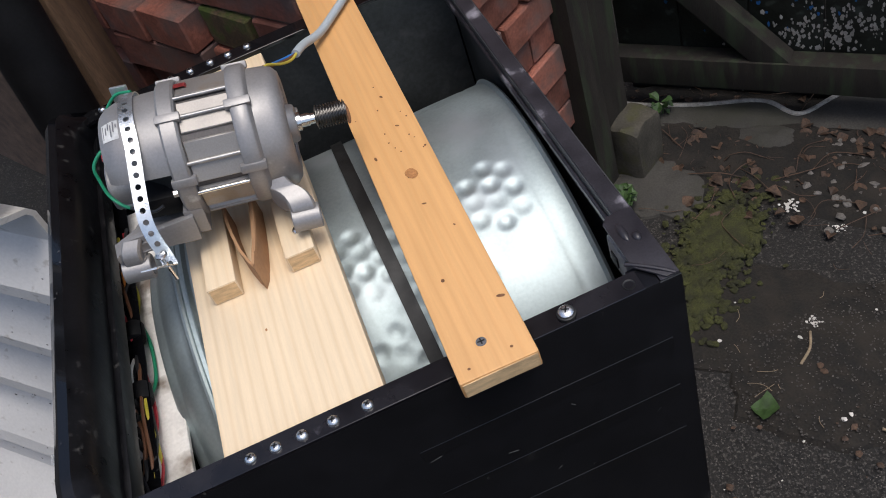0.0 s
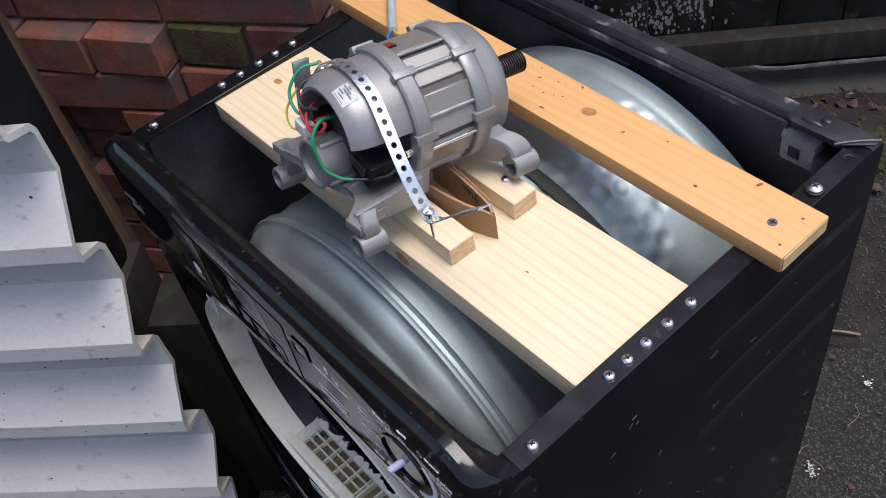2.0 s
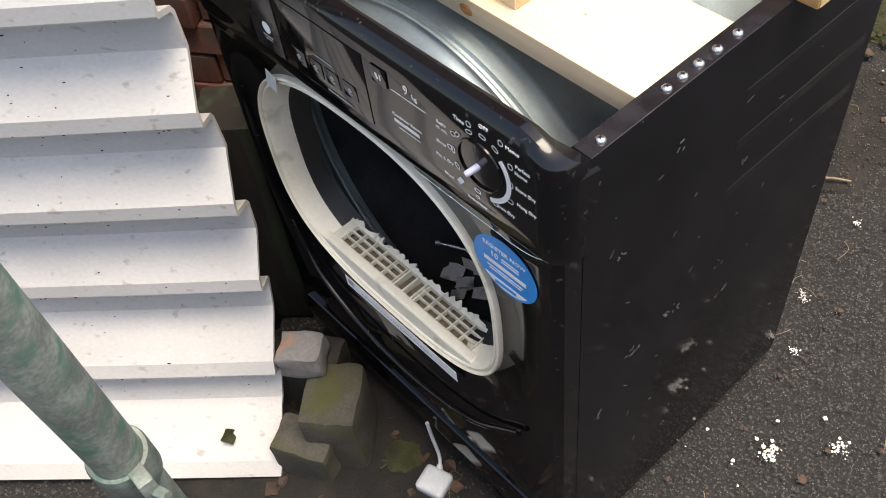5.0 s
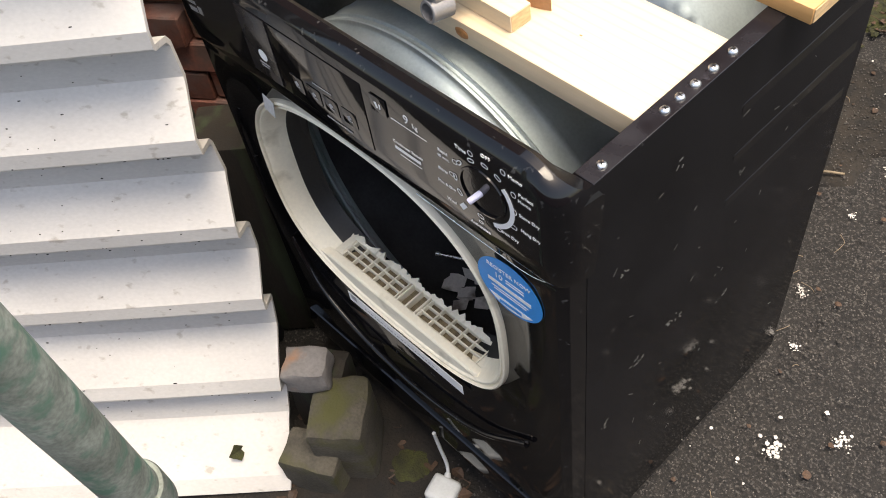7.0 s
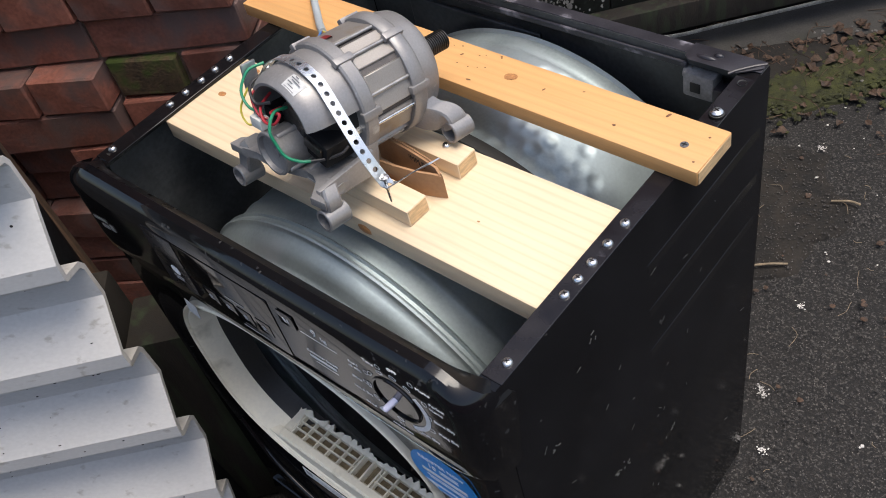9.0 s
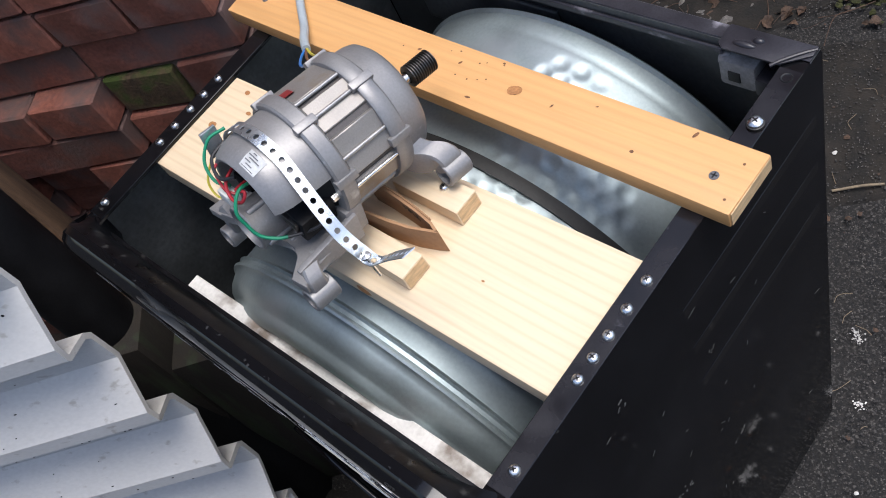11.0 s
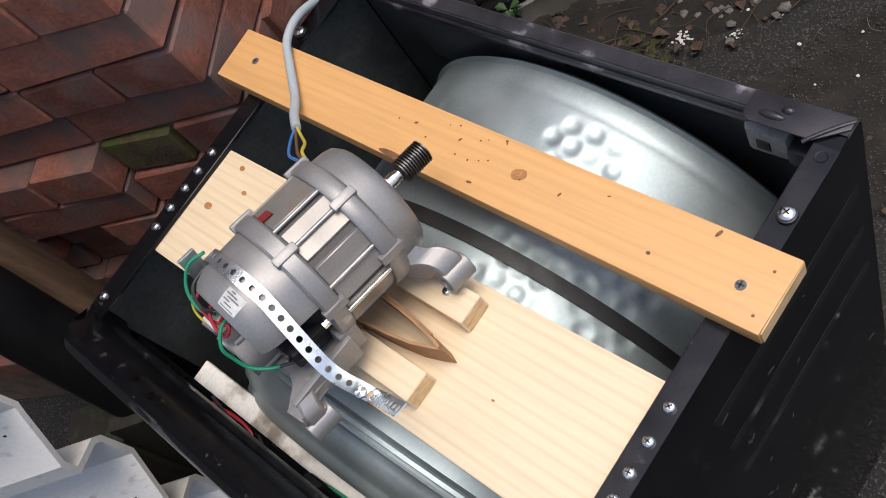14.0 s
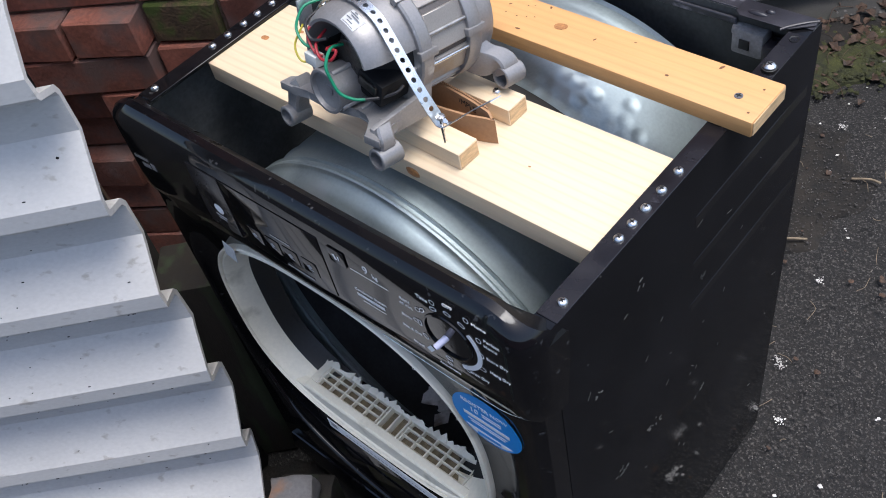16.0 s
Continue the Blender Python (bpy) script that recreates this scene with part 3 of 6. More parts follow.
def drum_mesh():
    bm = bmesh.new()
    rng = random.Random(5)
    dimples = []
    # flower-like groups of round dimples, as (angle, y, depth)
    groups = [(1.33, 0.356, 0.042), (1.29, 0.216, 0.044), (1.26, 0.278, 0.039), (1.01, 0.277, 0.044), (1.30, 0.377, 0.034), (1.30, 0.262, 0.039), (0.94, 0.223, 0.034)]
    groups += [(2.1 + 0.42 * k, (D0 + 0.300, D0 + 0.120, D0 + 0.215)[k % 3], rng.uniform(0.026, 0.040)) for k in range(9)]
    for th in np.arange(0, 2 * math.pi, 0.082):
        for j, y in enumerate(np.arange(D0 + 0.05, D1 - 0.03, 0.0205)):
            t2 = th + (0.041 if j % 2 else 0)
            if any(math.hypot((t2 - tc) * DR, y - yc) < rc for tc, yc, rc in groups):
                dimples.append((t2 + rng.gauss(0, 0.006), y + rng.gauss(0, 0.0015), rng.uniform(0.4, 1.15)))
    na, ny = 620, 110
    cell = {}
    for t2, y, dpt in dimples:
        cell.setdefault((int(t2 / 0.1) % 63, int(y / 0.03)), []).append((t2, y, dpt))
    rows = []
    for j in range(ny + 1):
        y = D0 + (D1 - D0) * j / ny
        row = []
        for i in range(na):
            th = 2 * math.pi * i / na
            r = DR
            # rolled ends and shallow beads
            e = min(y - D0, D1 - y)
            if e < 0.007:
                r += 0.004 * math.sin(math.pi * e / 0.007)
            r += 0.0016 * math.exp(-((y - D0 - 0.035) / 0.004) ** 2)
            r -= 0.0007 * math.exp(-((y - D1 + 0.028) / 0.003) ** 2)
            ci, cj = int(th / 0.1), int(y / 0.03)
            for a in (-1, 0, 1):
                for b in (-1, 0, 1):
                    for t2, y2, dpt in cell.get(((ci + a) % 63, cj + b), ()):
                        da = (th - t2 + math.pi) % (2 * math.pi) - math.pi
                        q = ((da * DR) ** 2 + (y - y2) ** 2) / 0.0105 ** 2
                        if q < 1:
                            r -= 0.0023 * dpt * (1 - q) ** 1.2
            row.append(bm.verts.new((DX + r * math.cos(th), y, DZ + r * math.sin(th))))
        rows.append(row)
    for a, b in zip(rows, rows[1:]):
        for k in range(na):
            bm.faces.new((a[k], a[(k + 1) % na], b[(k + 1) % na], b[k]))
    return bm


drum = part("drum", drum_mesh(), M["zinc"], dryer, "dimpled galvanised steel drum")
# added inner cylinder and back: the drum's inner shade is in their dark colour
part("drum_lining", lathe([(0.0, 0.2655), (D1 - D0 - 0.012, 0.2655)], (DX, D0 + 0.004, DZ), (0, 1, 0), 120), M["lining"], drum, "steel inside of the drum, darkened for shade")
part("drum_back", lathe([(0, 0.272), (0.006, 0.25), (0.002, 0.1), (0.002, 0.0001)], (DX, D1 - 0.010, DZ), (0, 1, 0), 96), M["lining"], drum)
# flat black discs paint the dark of the holes
holes = bmesh.new()
for i in range(11):
    for j in range(11):
        x_, z_ = DX + (i - 5) * 0.021 + (0.0105 if j % 2 else 0), DZ + (j - 5) * 0.018
        if math.hypot(x_ - DX, z_ - DZ) < 0.115 and not (i in (3, 7)):
            bmesh.ops.create_circle(holes, cap_ends=True, segments=10, radius=0.0042, matrix=Matrix.Translation((x_, D1 - 0.0112, z_)) @ Matrix.Rotation(radians(90), 4, "X"))
part("perforation", holes, M["bore"], drum, "round holes in the drum's back wall", smooth=False)["kind"] = "stuff"
part("drum_front", lathe([(0.048, 0.2765), (0.0435, 0.2765), (0.0425, 0.2785), (0.0400, 0.2795), (0.0375, 0.2785), (0.0365, 0.2755), (0.0350, 0.2735), (0.030, 0.2715), (0.022, 0.2680), (0.015, 0.2620), (0.011, 0.2545), (0.008, 0.2520), (0.002, 0.2500), (-0.002, 0.2440), (-0.004, 0.236)], (DX, -0.004, DZ), (0, 1, 0), 160), M["zinc"], drum, "ridged galvanised front collar")
def bore_loop(y, r, n=96):
    out = []
    for x, z in superellipse(WX, WZ, WA, WB, WP, n):
        d = Vector((x - WX, z - WZ)).normalized()
        out.append((DX + r * d.x, y, DZ + r * d.y))
    return out


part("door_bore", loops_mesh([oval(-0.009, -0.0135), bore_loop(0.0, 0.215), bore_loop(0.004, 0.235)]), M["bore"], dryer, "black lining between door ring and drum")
part("belt", lathe([(0.0, DR + 0.0005), (0.0, DR + 0.004), (0.014, DR + 0.004), (0.014, DR + 0.0005)], (DX, 0.232, DZ), (-0.02, 1, 0), 160), M["rubber"], dryer, "flat black rubber drive belt")
bulkhead = part("front_bulkhead", box(0.085, RIGHT - 0.02, -0.040, 0.000, 0.713, 0.720, 0.001, 1), M["dusty"], dryer, "dusty pale metal bulkhead edge")

# screws of the rim
def screw(x, y, z, parent, r=0.0050, washer=False):
    bm = lathe([(0.0, r), (0.0012, r), (0.0030, r * 0.72), (0.0034, r * 0.5), (0.0034, 0.0001)], (x, y, z), (0, 0, 1), 20)
    s = part("screw", bm, M["screw"], parent)
    a = random.Random(round(x * 997 + y * 7919)).uniform(0, 1.5)
    b2 = box(-r * 0.5, r * 0.5, -0.0006, 0.0006, 0.0030, 0.0037, 0)
    box(-0.0006, 0.0006, -r * 0.5, r * 0.5, 0.0030, 0.0037, 0, bm=b2)
    bmesh.ops.transform(b2, matrix=Matrix.Translation((x, y, z)) @ Matrix.Rotation(a, 4, "Z"), verts=b2.verts)
    part("cross_slot", b2, M["spring"], s)
    return s


for y in (0.084, 0.105, 0.127, 0.153, 0.182, 0.0):
    screw(RIGHT - 0.010, y, RIM + 0.0012, right_panel)
for y in (0.087, 0.112, 0.138, 0.161, 0.186, -0.002):
    screw(0.010, y, RIM + 0.0012, left_panel)
for x, p in ((RIGHT - 0.010, right_panel), (0.010, left_panel)):
    part("rubber_washer", cyl((x, 0.351, RIM + 0.001), (x, 0.351, RIM + 0.004), 0.008, bev=0.0008), M["rubber"], p)
    screw(x, 0.351, RIM + 0.0045, p, 0.0064)

# ---------------------------------------------------------------- boards
plank = thing("pine_board", (0.3, 0.13, 0.7915), "pale knotty pine board screwed under the dryer rims", "board")
part("plank", prism([(0.024, 0.066), (0.576, 0.062), (0.577, 0.1985), (0.027, 0.199)], 0.7915, 0.8165, "z", bev=0.0015), M["pine"], plank)
beam = thing("wooden_bar", (0.3, 0.28, 0.8214), "orange-brown softwood batten lying across the dryer rims", "board")
part("batten", prism([(-0.041, 0.263), (0.618, 0.2525), (0.619, 0.3165), (-0.045, 0.326)], 0.8214, 0.8395, "z", bev=0.0018), M["bar"], beam)

# knots, nail holes and screws of the boards
def spot(name, x, y, z, rx, ry, parent, material, turn=0.0):
    bm = bmesh.new()
    ring_ = []
    for k in range(14):
        a = 2 * math.pi * k / 14
        e = 1 + 0.18 * noise.noise(Vector((x * 40 + math.cos(a), y * 40 + math.sin(a), 1)))
        ring_.append(bm.verts.new((x + e * (rx * math.cos(a) * math.cos(turn) - ry * math.sin(a) * math.sin(turn)), y + e * (rx * math.cos(a) * math.sin(turn) + ry * math.sin(a) * math.cos(turn)), z + 0.0003)))
    bm.faces.new(ring_)
    return part(name, bm, material, parent, smooth=False)


M["knotpale"] = mat("pale knot", (0.38, 0.17, 0.06), 0.6, vary=0.3, scale=120, fine=400)
BT = 0.8395
for x, y, r1, r2, t in ((0.375, 0.292, 0.010, 0.007, 0.2), (0.30, 0.301, 0.003, 0.0014, 0.9), (0.335, 0.268, 0.004, 0.0016, 0.1), (0.42, 0.29, 0.003, 0.0013, 1.2), (0.345, 0.316, 0.002, 0.0015, 0), (0.245, 0.300, 0.003, 0.0015, 0.4),
                        (0.515, 0.275, 0.0025, 0.002, 0), (0.555, 0.311, 0.0045, 0.002, 1.2), (0.46, 0.305, 0.002, 0.001, 0.5), (0.605, 0.300, 0.0016, 0.0016, 0), (0.608, 0.264, 0.0016, 0.0016, 0)):
    spot("knot", x, y, BT, r1 * 0.8, r2 * 0.8, beam, M["knot"] if r1 < 0.008 else M["knotpale"], t)
for k in range(13):
    rr = random.Random(100 + k)
    spot("nail_hole", rr.gauss(0.29, 0.045), rr.gauss(0.295, 0.014), BT, rr.uniform(0.0005, 0.0012), rr.uniform(0.0005, 0.0010), beam, M["knot"])
spot("scorch", 0.245, 0.2615, BT, 0.020, 0.0035, beam, M["knot"], -0.02)
for x, y in ((0.589, 0.281), (0.0, 0.294)):
    s_ = part("screw", lathe([(0.0, 0.0043), (0.0006, 0.0042), (0.0008, 0.003), (0.0008, 0.0001)], (x, y, BT), (0, 0, 1), 20), M["ink"], beam, "dark countersunk screw")
    bx = box(x - 0.003, x + 0.003, y - 0.0006, y + 0.0006, BT + 0.0006, BT + 0.0012, 0)
    box(x - 0.0006, x + 0.0006, y - 0.003, y + 0.003, BT + 0.0006, BT + 0.0012, 0, bm=bx)
    part("cross_slot", bx, M["rubber"], s_)
part("end_grain", box(0.6183, 0.6192, 0.2545, 0.3150, 0.8232, 0.8378, 0), M["endgrain"], beam)
PT = 0.8165
for x, y, r1, r2 in ((0.052, 0.135, 0.006, 0.004), (0.085, 0.165, 0.004, 0.0025), (0.06, 0.187, 0.004, 0.003), (0.46, 0.12, 0.0018, 0.001)):
    spot("knot", x, y, PT, r1, r2, plank, M["knotpale"])
kb = bmesh.new()
bmesh.ops.create_icosphere(kb, subdivisions=2, radius=1, matrix=Matrix.Translation((0.354, 0.0655, 0.803)) @ Matrix.Diagonal((0.012, 0.0035, 0.008, 1)))
part("edge_knot", kb, M["knotpale"], plank, "brown knot on the sawn edge")

# wedge blocks and cardboard under the motor
def block(x0, x1, y0, y1, z1, turn, label, screwed=None):
    t = thing("wood_block", ((x0 + x1) / 2, (y0 + y1) / 2, PT), label, "wood block", "blocks under the motor")
    c = Vector(((x0 + x1) / 2, (y0 + y1) / 2, 0))
    m = Matrix.Translation(c) @ Matrix.Rotation(turn, 4, "Z") @ Matrix.Translation(-c)
    part("body", box(x0, x1, y0, y1, PT + 0.0003, z1, 0.001, 2, m=m), M["pine"], t)
    part("end_grain", box(x1 - 0.0002, x1 + 0.0005, y0 + 0.0015, y1 - 0.0015, PT + 0.002, z1 - 0.0015, 0, m=m), M["endgrain"], t)
    return t


blk = block(0.325, 0.408, 0.158, 0.186, 0.8365, -0.02, "small pale pine block wedged under the motor")
screw(0.379, 0.175, 0.8365, blk, 0.0045)
block(0.300, 0.406, 0.083, 0.111, 0.8365, -0.03, "pale pine block with orange grain beside the cardboard")


def cardboard():
    bm = bmesh.new()
    # a strip folded to a narrow V that points away from the motor
    out = [(0.31, 0.1150), (0.335, 0.1155), (0.36, 0.1175), (0.385, 0.1210), (0.404, 0.1265), (0.4135, 0.1305)]
    back = [(0.4045, 0.1345), (0.385, 0.1385), (0.36, 0.1420), (0.335, 0.1445), (0.31, 0.1460)]
    path = [Vector((x, y, 0)) for x, y in out + back]
    rows = []
    for i, p in enumerate(path):
        top = 0.848 if i < len(out) - 1 else 0.852
        if i == len(out) - 1:
            top = 0.846
        rows.append((bm.verts.new((p.x, p.y, PT + 0.0003)), bm.verts.new((p.x, p.y, top))))
    for a, b in zip(rows, rows[1:]):
        bm.faces.new((a[0], b[0], b[1], a[1]))
    bmesh.ops.recalc_face_normals(bm, faces=bm.faces)
    bmesh.ops.subdivide_edges(bm, edges=bm.edges[:], cuts=2, use_grid_fill=True)
    bmesh.ops.solidify(bm, geom=bm.faces[:], thickness=0.0026)
    return bm


card = thing("cardboard_wedge", (0.36, 0.13, PT), "folded brown cardboard packing wedged under the motor", "cardboard")
part("folded_strip", cardboard(), M["card"], card)
flutes = bmesh.new()
for k in range(26):
    x = 0.335 + k * 0.0026
    y = 0.1452 - 0.010 * ((x - 0.33) / 0.075) ** 1.6
    cyl((x, y, 0.850), (x, y, 0.8535), 0.0011, seg=6, bm=flutes)
part("corrugation", flutes, M["card"], card)
tm = Matrix.Translation((0.366, 0.1384, 0.8435)) @ Matrix.Rotation(radians(-10), 4, "Z") @ Matrix.Rotation(radians(90), 4, "X")
part("lettering", text_mesh("KOMPLE", 0.0105, tm, 0.0001), M["blackplastic"], card, "black printed letters")

# ---------------------------------------------------------------- motor
AX = Vector((0.10, 0.985, -0.15)).normalized()
SX = Vector((AX.y, -AX.x, 0.0)).normalized()
UP = SX.cross(AX)
MO = Vector((0.310, 0.188, 0.9035))


LAB = radians(122)


def mp_(a, s, u):
    """A place on the motor: along its axis, to its side, upwards."""
    return MO + AX * a + SX * s + UP * u


MM = Matrix((SX, AX, UP)).transposed().to_4x4()
MM.translation = MO


def mbox(s0, s1, a0, a1, u0, u1, bev=0.0015, roll=0.0):
    return box(s0, s1, a0, a1, u0, u1, bev, 2, m=MM @ Matrix.Rotation(roll, 4, "Y"))


def hull(pts):
    bm = bmesh.new()
    for p in pts:
        bm.verts.new(p)
    out = bmesh.ops.convex_hull(bm, input=bm.verts[:])
    bmesh.ops.delete(bm, geom=[g for g in out["geom_interior"] + out["geom_unused"] if isinstance(g, bmesh.types.BMVert)], context="VERTS")
    es = [e for e in bm.edges if len(e.link_faces) == 2 and e.calc_face_angle(0) > 0.5]
    bmesh.ops.bevel(bm, geom=es, offset=0.0012, segments=2, profile=0.6, affect="EDGES", clamp_overlap=True)
    return bm


motor = thing("electric_motor", (0.305, 0.13, 0.837), "used washing machine motor in grey cast aluminium lying on the board", "motor")
# stator body painted darker than its ridges, as shade between them
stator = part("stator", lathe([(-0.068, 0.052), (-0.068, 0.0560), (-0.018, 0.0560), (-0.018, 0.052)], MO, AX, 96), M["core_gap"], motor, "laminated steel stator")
for k in range(9):
    th = radians(-12 + 40 * k)
    w = 0.0145 if k % 2 else 0.0185
    bm = box(-w, w, -0.067, -0.019, 0.050, 0.0570, 0.0008, 1, m=MM @ Matrix.Rotation(th, 4, "Y"))
    part("lamination_ridge", bm, M["steel"], stator)
for deg, key in ((8, "dullrod"), (28, "dullrod"), (68, "dullrod"), (97, "rod"), (142, "dullrod"), (218, "dullrod"), (300, "dullrod")):
    th = radians(deg)
    part("tie_rod", cyl(mp_(-0.076, 0.0590 * math.sin(th), 0.0590 * math.cos(th)), mp_(-0.014, 0.0590 * math.sin(th), 0.0590 * math.cos(th)), 0.0019, seg=12), M[key], motor, "steel tie rod")
rear_ring = part("rear_ring", lathe([(-0.084, 0.050), (-0.084, 0.0605), (-0.082, 0.0622), (-0.070, 0.0622), (-0.068, 0.0605), (-0.067, 0.054)], MO, AX, 96), M["alu"], motor, "cast aluminium clamping ring")
front_ring = part("front_bracket", lathe([(-0.022, 0.054), (-0.022, 0.0615), (-0.020, 0.0630), (-0.008, 0.0630), (-0.006, 0.0615), (-0.004, 0.0570), (0.010, 0.0560), (0.017, 0.0540), (0.0215, 0.0490), (0.0225, 0.044), (0.0215, 0.040), (0.016, 0.038), (0.014, 0.020), (0.026, 0.0175), (0.028, 0.0160), (0.028, 0.0085), (0.022, 0.0080)], MO, AX, 96), M["alu"], motor, "cast aluminium front bracket")
for deg in (-38, 28, 82, 200, 255):
    th = radians(deg)
    part("lug", mbox(-0.0040, 0.0040, -0.086, -0.064, 0.057, 0.0640, 0.0014, th), M["alu"], rear_ring)
    part("lug", mbox(-0.0040, 0.0040, -0.026, -0.003, 0.058, 0.0648, 0.0014, th), M["alu"], front_ring)
for deg in (0, 45, 90, 135, 180, 225, 270, 315):
    th = radians(deg)
    part("vent_slot", mbox(-0.0075, 0.0075, 0.0130, 0.0172, 0.022, 0.0365, 0.0006, th), M["blackplastic"], front_ring)
    part("spoke", mbox(-0.0022, 0.0022, 0.012, 0.0205, 0.016, 0.040, 0.0008, th + radians(22.5)), M["alu"], front_ring)
rear = part("rear_housing", lathe([(-0.082, 0.0565), (-0.108, 0.0555), (-0.124, 0.0535), (-0.133, 0.0500), (-0.138, 0.0455), (-0.1375, 0.0425), (-0.122, 0.0400), (-0.090, 0.0390)], MO, AX, 72, a0=radians(-62), a1=radians(165)), M["alu"], motor, "domed cast aluminium rear housing with open end")
# plain black core: the shaded inside of the housing put into colour
part("core", lathe([(-0.084, 0.050), (-0.098, 0.036), (-0.112, 0.026), (-0.114, 0.0001)], MO, AX, 40), M["bore"], motor, "black core painted as shade inside the open housing")
part("collar", lathe([(-0.108, 0.016), (-0.110, 0.019), (-0.122, 0.019), (-0.124, 0.016), (-0.124, 0.0001)], MO, AX, 40), M["spring"], motor, "dark commutator")
HC = mp_(0, -0.006, -0.026)
hub = part("bearing_hub", lathe([(-0.104, 0.0215), (-0.143, 0.0215), (-0.1500, 0.0235), (-0.1515, 0.0225), (-0.1515, 0.0200), (-0.1470, 0.0190), (-0.1455, 0.0120), (-0.1455, 0.0060), (-0.1470, 0.0055), (-0.1470, 0.0001)], HC, AX, 40), M["alu"], motor, "cast bearing housing")
for deg in (20, 130, 240, 310):
    th = radians(deg)
    c_ = HC + SX * (0.0215 * math.sin(th)) + UP * (0.0215 * math.cos(th))
    part("boss", cyl(c_ + AX * -0.146, c_ + AX * -0.108, 0.0030, seg=16, bev=0.001), M["alu"], hub)
part("brush_holder", mbox(0.014, 0.050, -0.124, -0.088, -0.026, 0.000, 0.003, radians(14)), M["blackplastic"], motor, "black plastic brush holder")
part("brush_holder", mbox(-0.046, -0.020, -0.128, -0.094, -0.016, 0.004, 0.003), M["blackplastic"], motor, "black plastic brush holder")
part("brush_clip", mbox(0.020, 0.044, -0.127, -0.123, -0.014, -0.004, 0.001, radians(14)), M["spring"], motor)
part("shaft", lathe([(0.016, 0.0062), (0.040, 0.0060), (0.040, 0.0050), (0.074, 0.0050), (0.074, 0.0001)], MO, AX, 32), M["rod"], motor, "bright steel shaft")
part("collar", lathe([(0.028, 0.0062), (0.028, 0.0088), (0.032, 0.0088), (0.032, 0.0062)], MO, AX, 28), M["rod"], motor, "steel washer on the shaft")
thread = [(0.045, 0.006)]
for k in range(11):
    a = 0.046 + k * 0.0026
    thread += [(a, 0.0088), (a + 0.0006, 0.0110), (a + 0.0014, 0.0110), (a + 0.0020, 0.0088)]
thread += [(0.0745, 0.0088), (0.0745, 0.004)]
part("pulley", lathe(thread, MO, AX, 36), M["spring"], motor, "ribbed dark steel pulley")
part("red_wedge", lathe([(-0.068, 0.0530), (-0.068, 0.0592), (-0.058, 0.0592), (-0.056, 0.0560)], MO, AX, 8, a0=LAB + radians(-50), a1=LAB + radians(-40)), M["redvarnish"], motor, "red insulation")
lab = part("type_label", lathe([(-0.1335, 0.0503), (-0.1250, 0.0537), (-0.1185, 0.0546)], MO, AX, 14, a0=LAB + radians(-20), a1=LAB), M["labelgrey"], motor, "white rating label with small print")
for k in range(6):
    a = -0.1325 + 0.0024 * k
    r = 0.0509 + 0.0031 * min(1.0, k / 3) + 0.0003 * k
    part("print_bar", lathe([(a, r), (a + 0.0010, r + 0.0001)], MO, AX, 8, a0=LAB + radians(-18 + (k % 2) * 3), a1=LAB + radians(-3 - (k % 3) * 4)), M["ink"], lab)


def foot_tube(c, r=0.0115, half=0.013, deep=0.75):
    c = Vector(c)
    d = AX * half
    bm = lathe([(0, r * deep), (0, r - 0.0008), (0.0008, r), (2 * half - 0.0008, r), (2 * half, r - 0.0008), (2 * half, r * deep), (half, r * deep), (half, 0.0001)], c - d, AX, 28)
    lathe([(0, r * deep), (half, r * deep), (half, 0.0001)], c - d, AX, 28, bm=bm)
    return bm


def swept(line, w0, w1, thick):
    """A web of rectangular section, tapering along a bent line."""
    bm = bmesh.new()
    rows, n = [], len(line) - 1
    for k, p in enumerate(line):
        d = (line[min(k + 1, n)] - line[max(k - 1, 0)]).normalized()
        side = d.cross(AX).normalized()
        w, c = w0 + (w1 - w0) * k / n, 0.002
        rows.append([bm.verts.new(p + side * a + AX * b) for a, b in ((-w, -thick + c), (-w + c, -thick), (w - c, -thick), (w, -thick + c), (w, thick - c), (w - c, thick), (-w + c, thick), (-w, thick - c))])
    for a, b in zip(rows, rows[1:]):
        for j in range(8):
            bm.faces.new((a[j], a[(j + 1) % 8], b[(j + 1) % 8], b[j]))
    bm.faces.new(rows[0])
    bm.faces.new(rows[-1])
    bmesh.ops.recalc_face_normals(bm, faces=bm.faces)
    return bm


F1, F2, F3, F4 = Vector((0.362, 0.032, 0.857)), Vector((0.214, 0.044, 0.838)), Vector((0.386, 0.190, 0.852)), Vector((0.235, 0.203, 0.852))
cradle = part("cradle", hull([mp_(a, s, u) for a in (-0.088, -0.070) for s, u in ((-0.052, -0.034), (0.057, -0.026), (0.054, -0.056), (-0.046, -0.056))]), M["alu"], motor, "cast aluminium cradle")
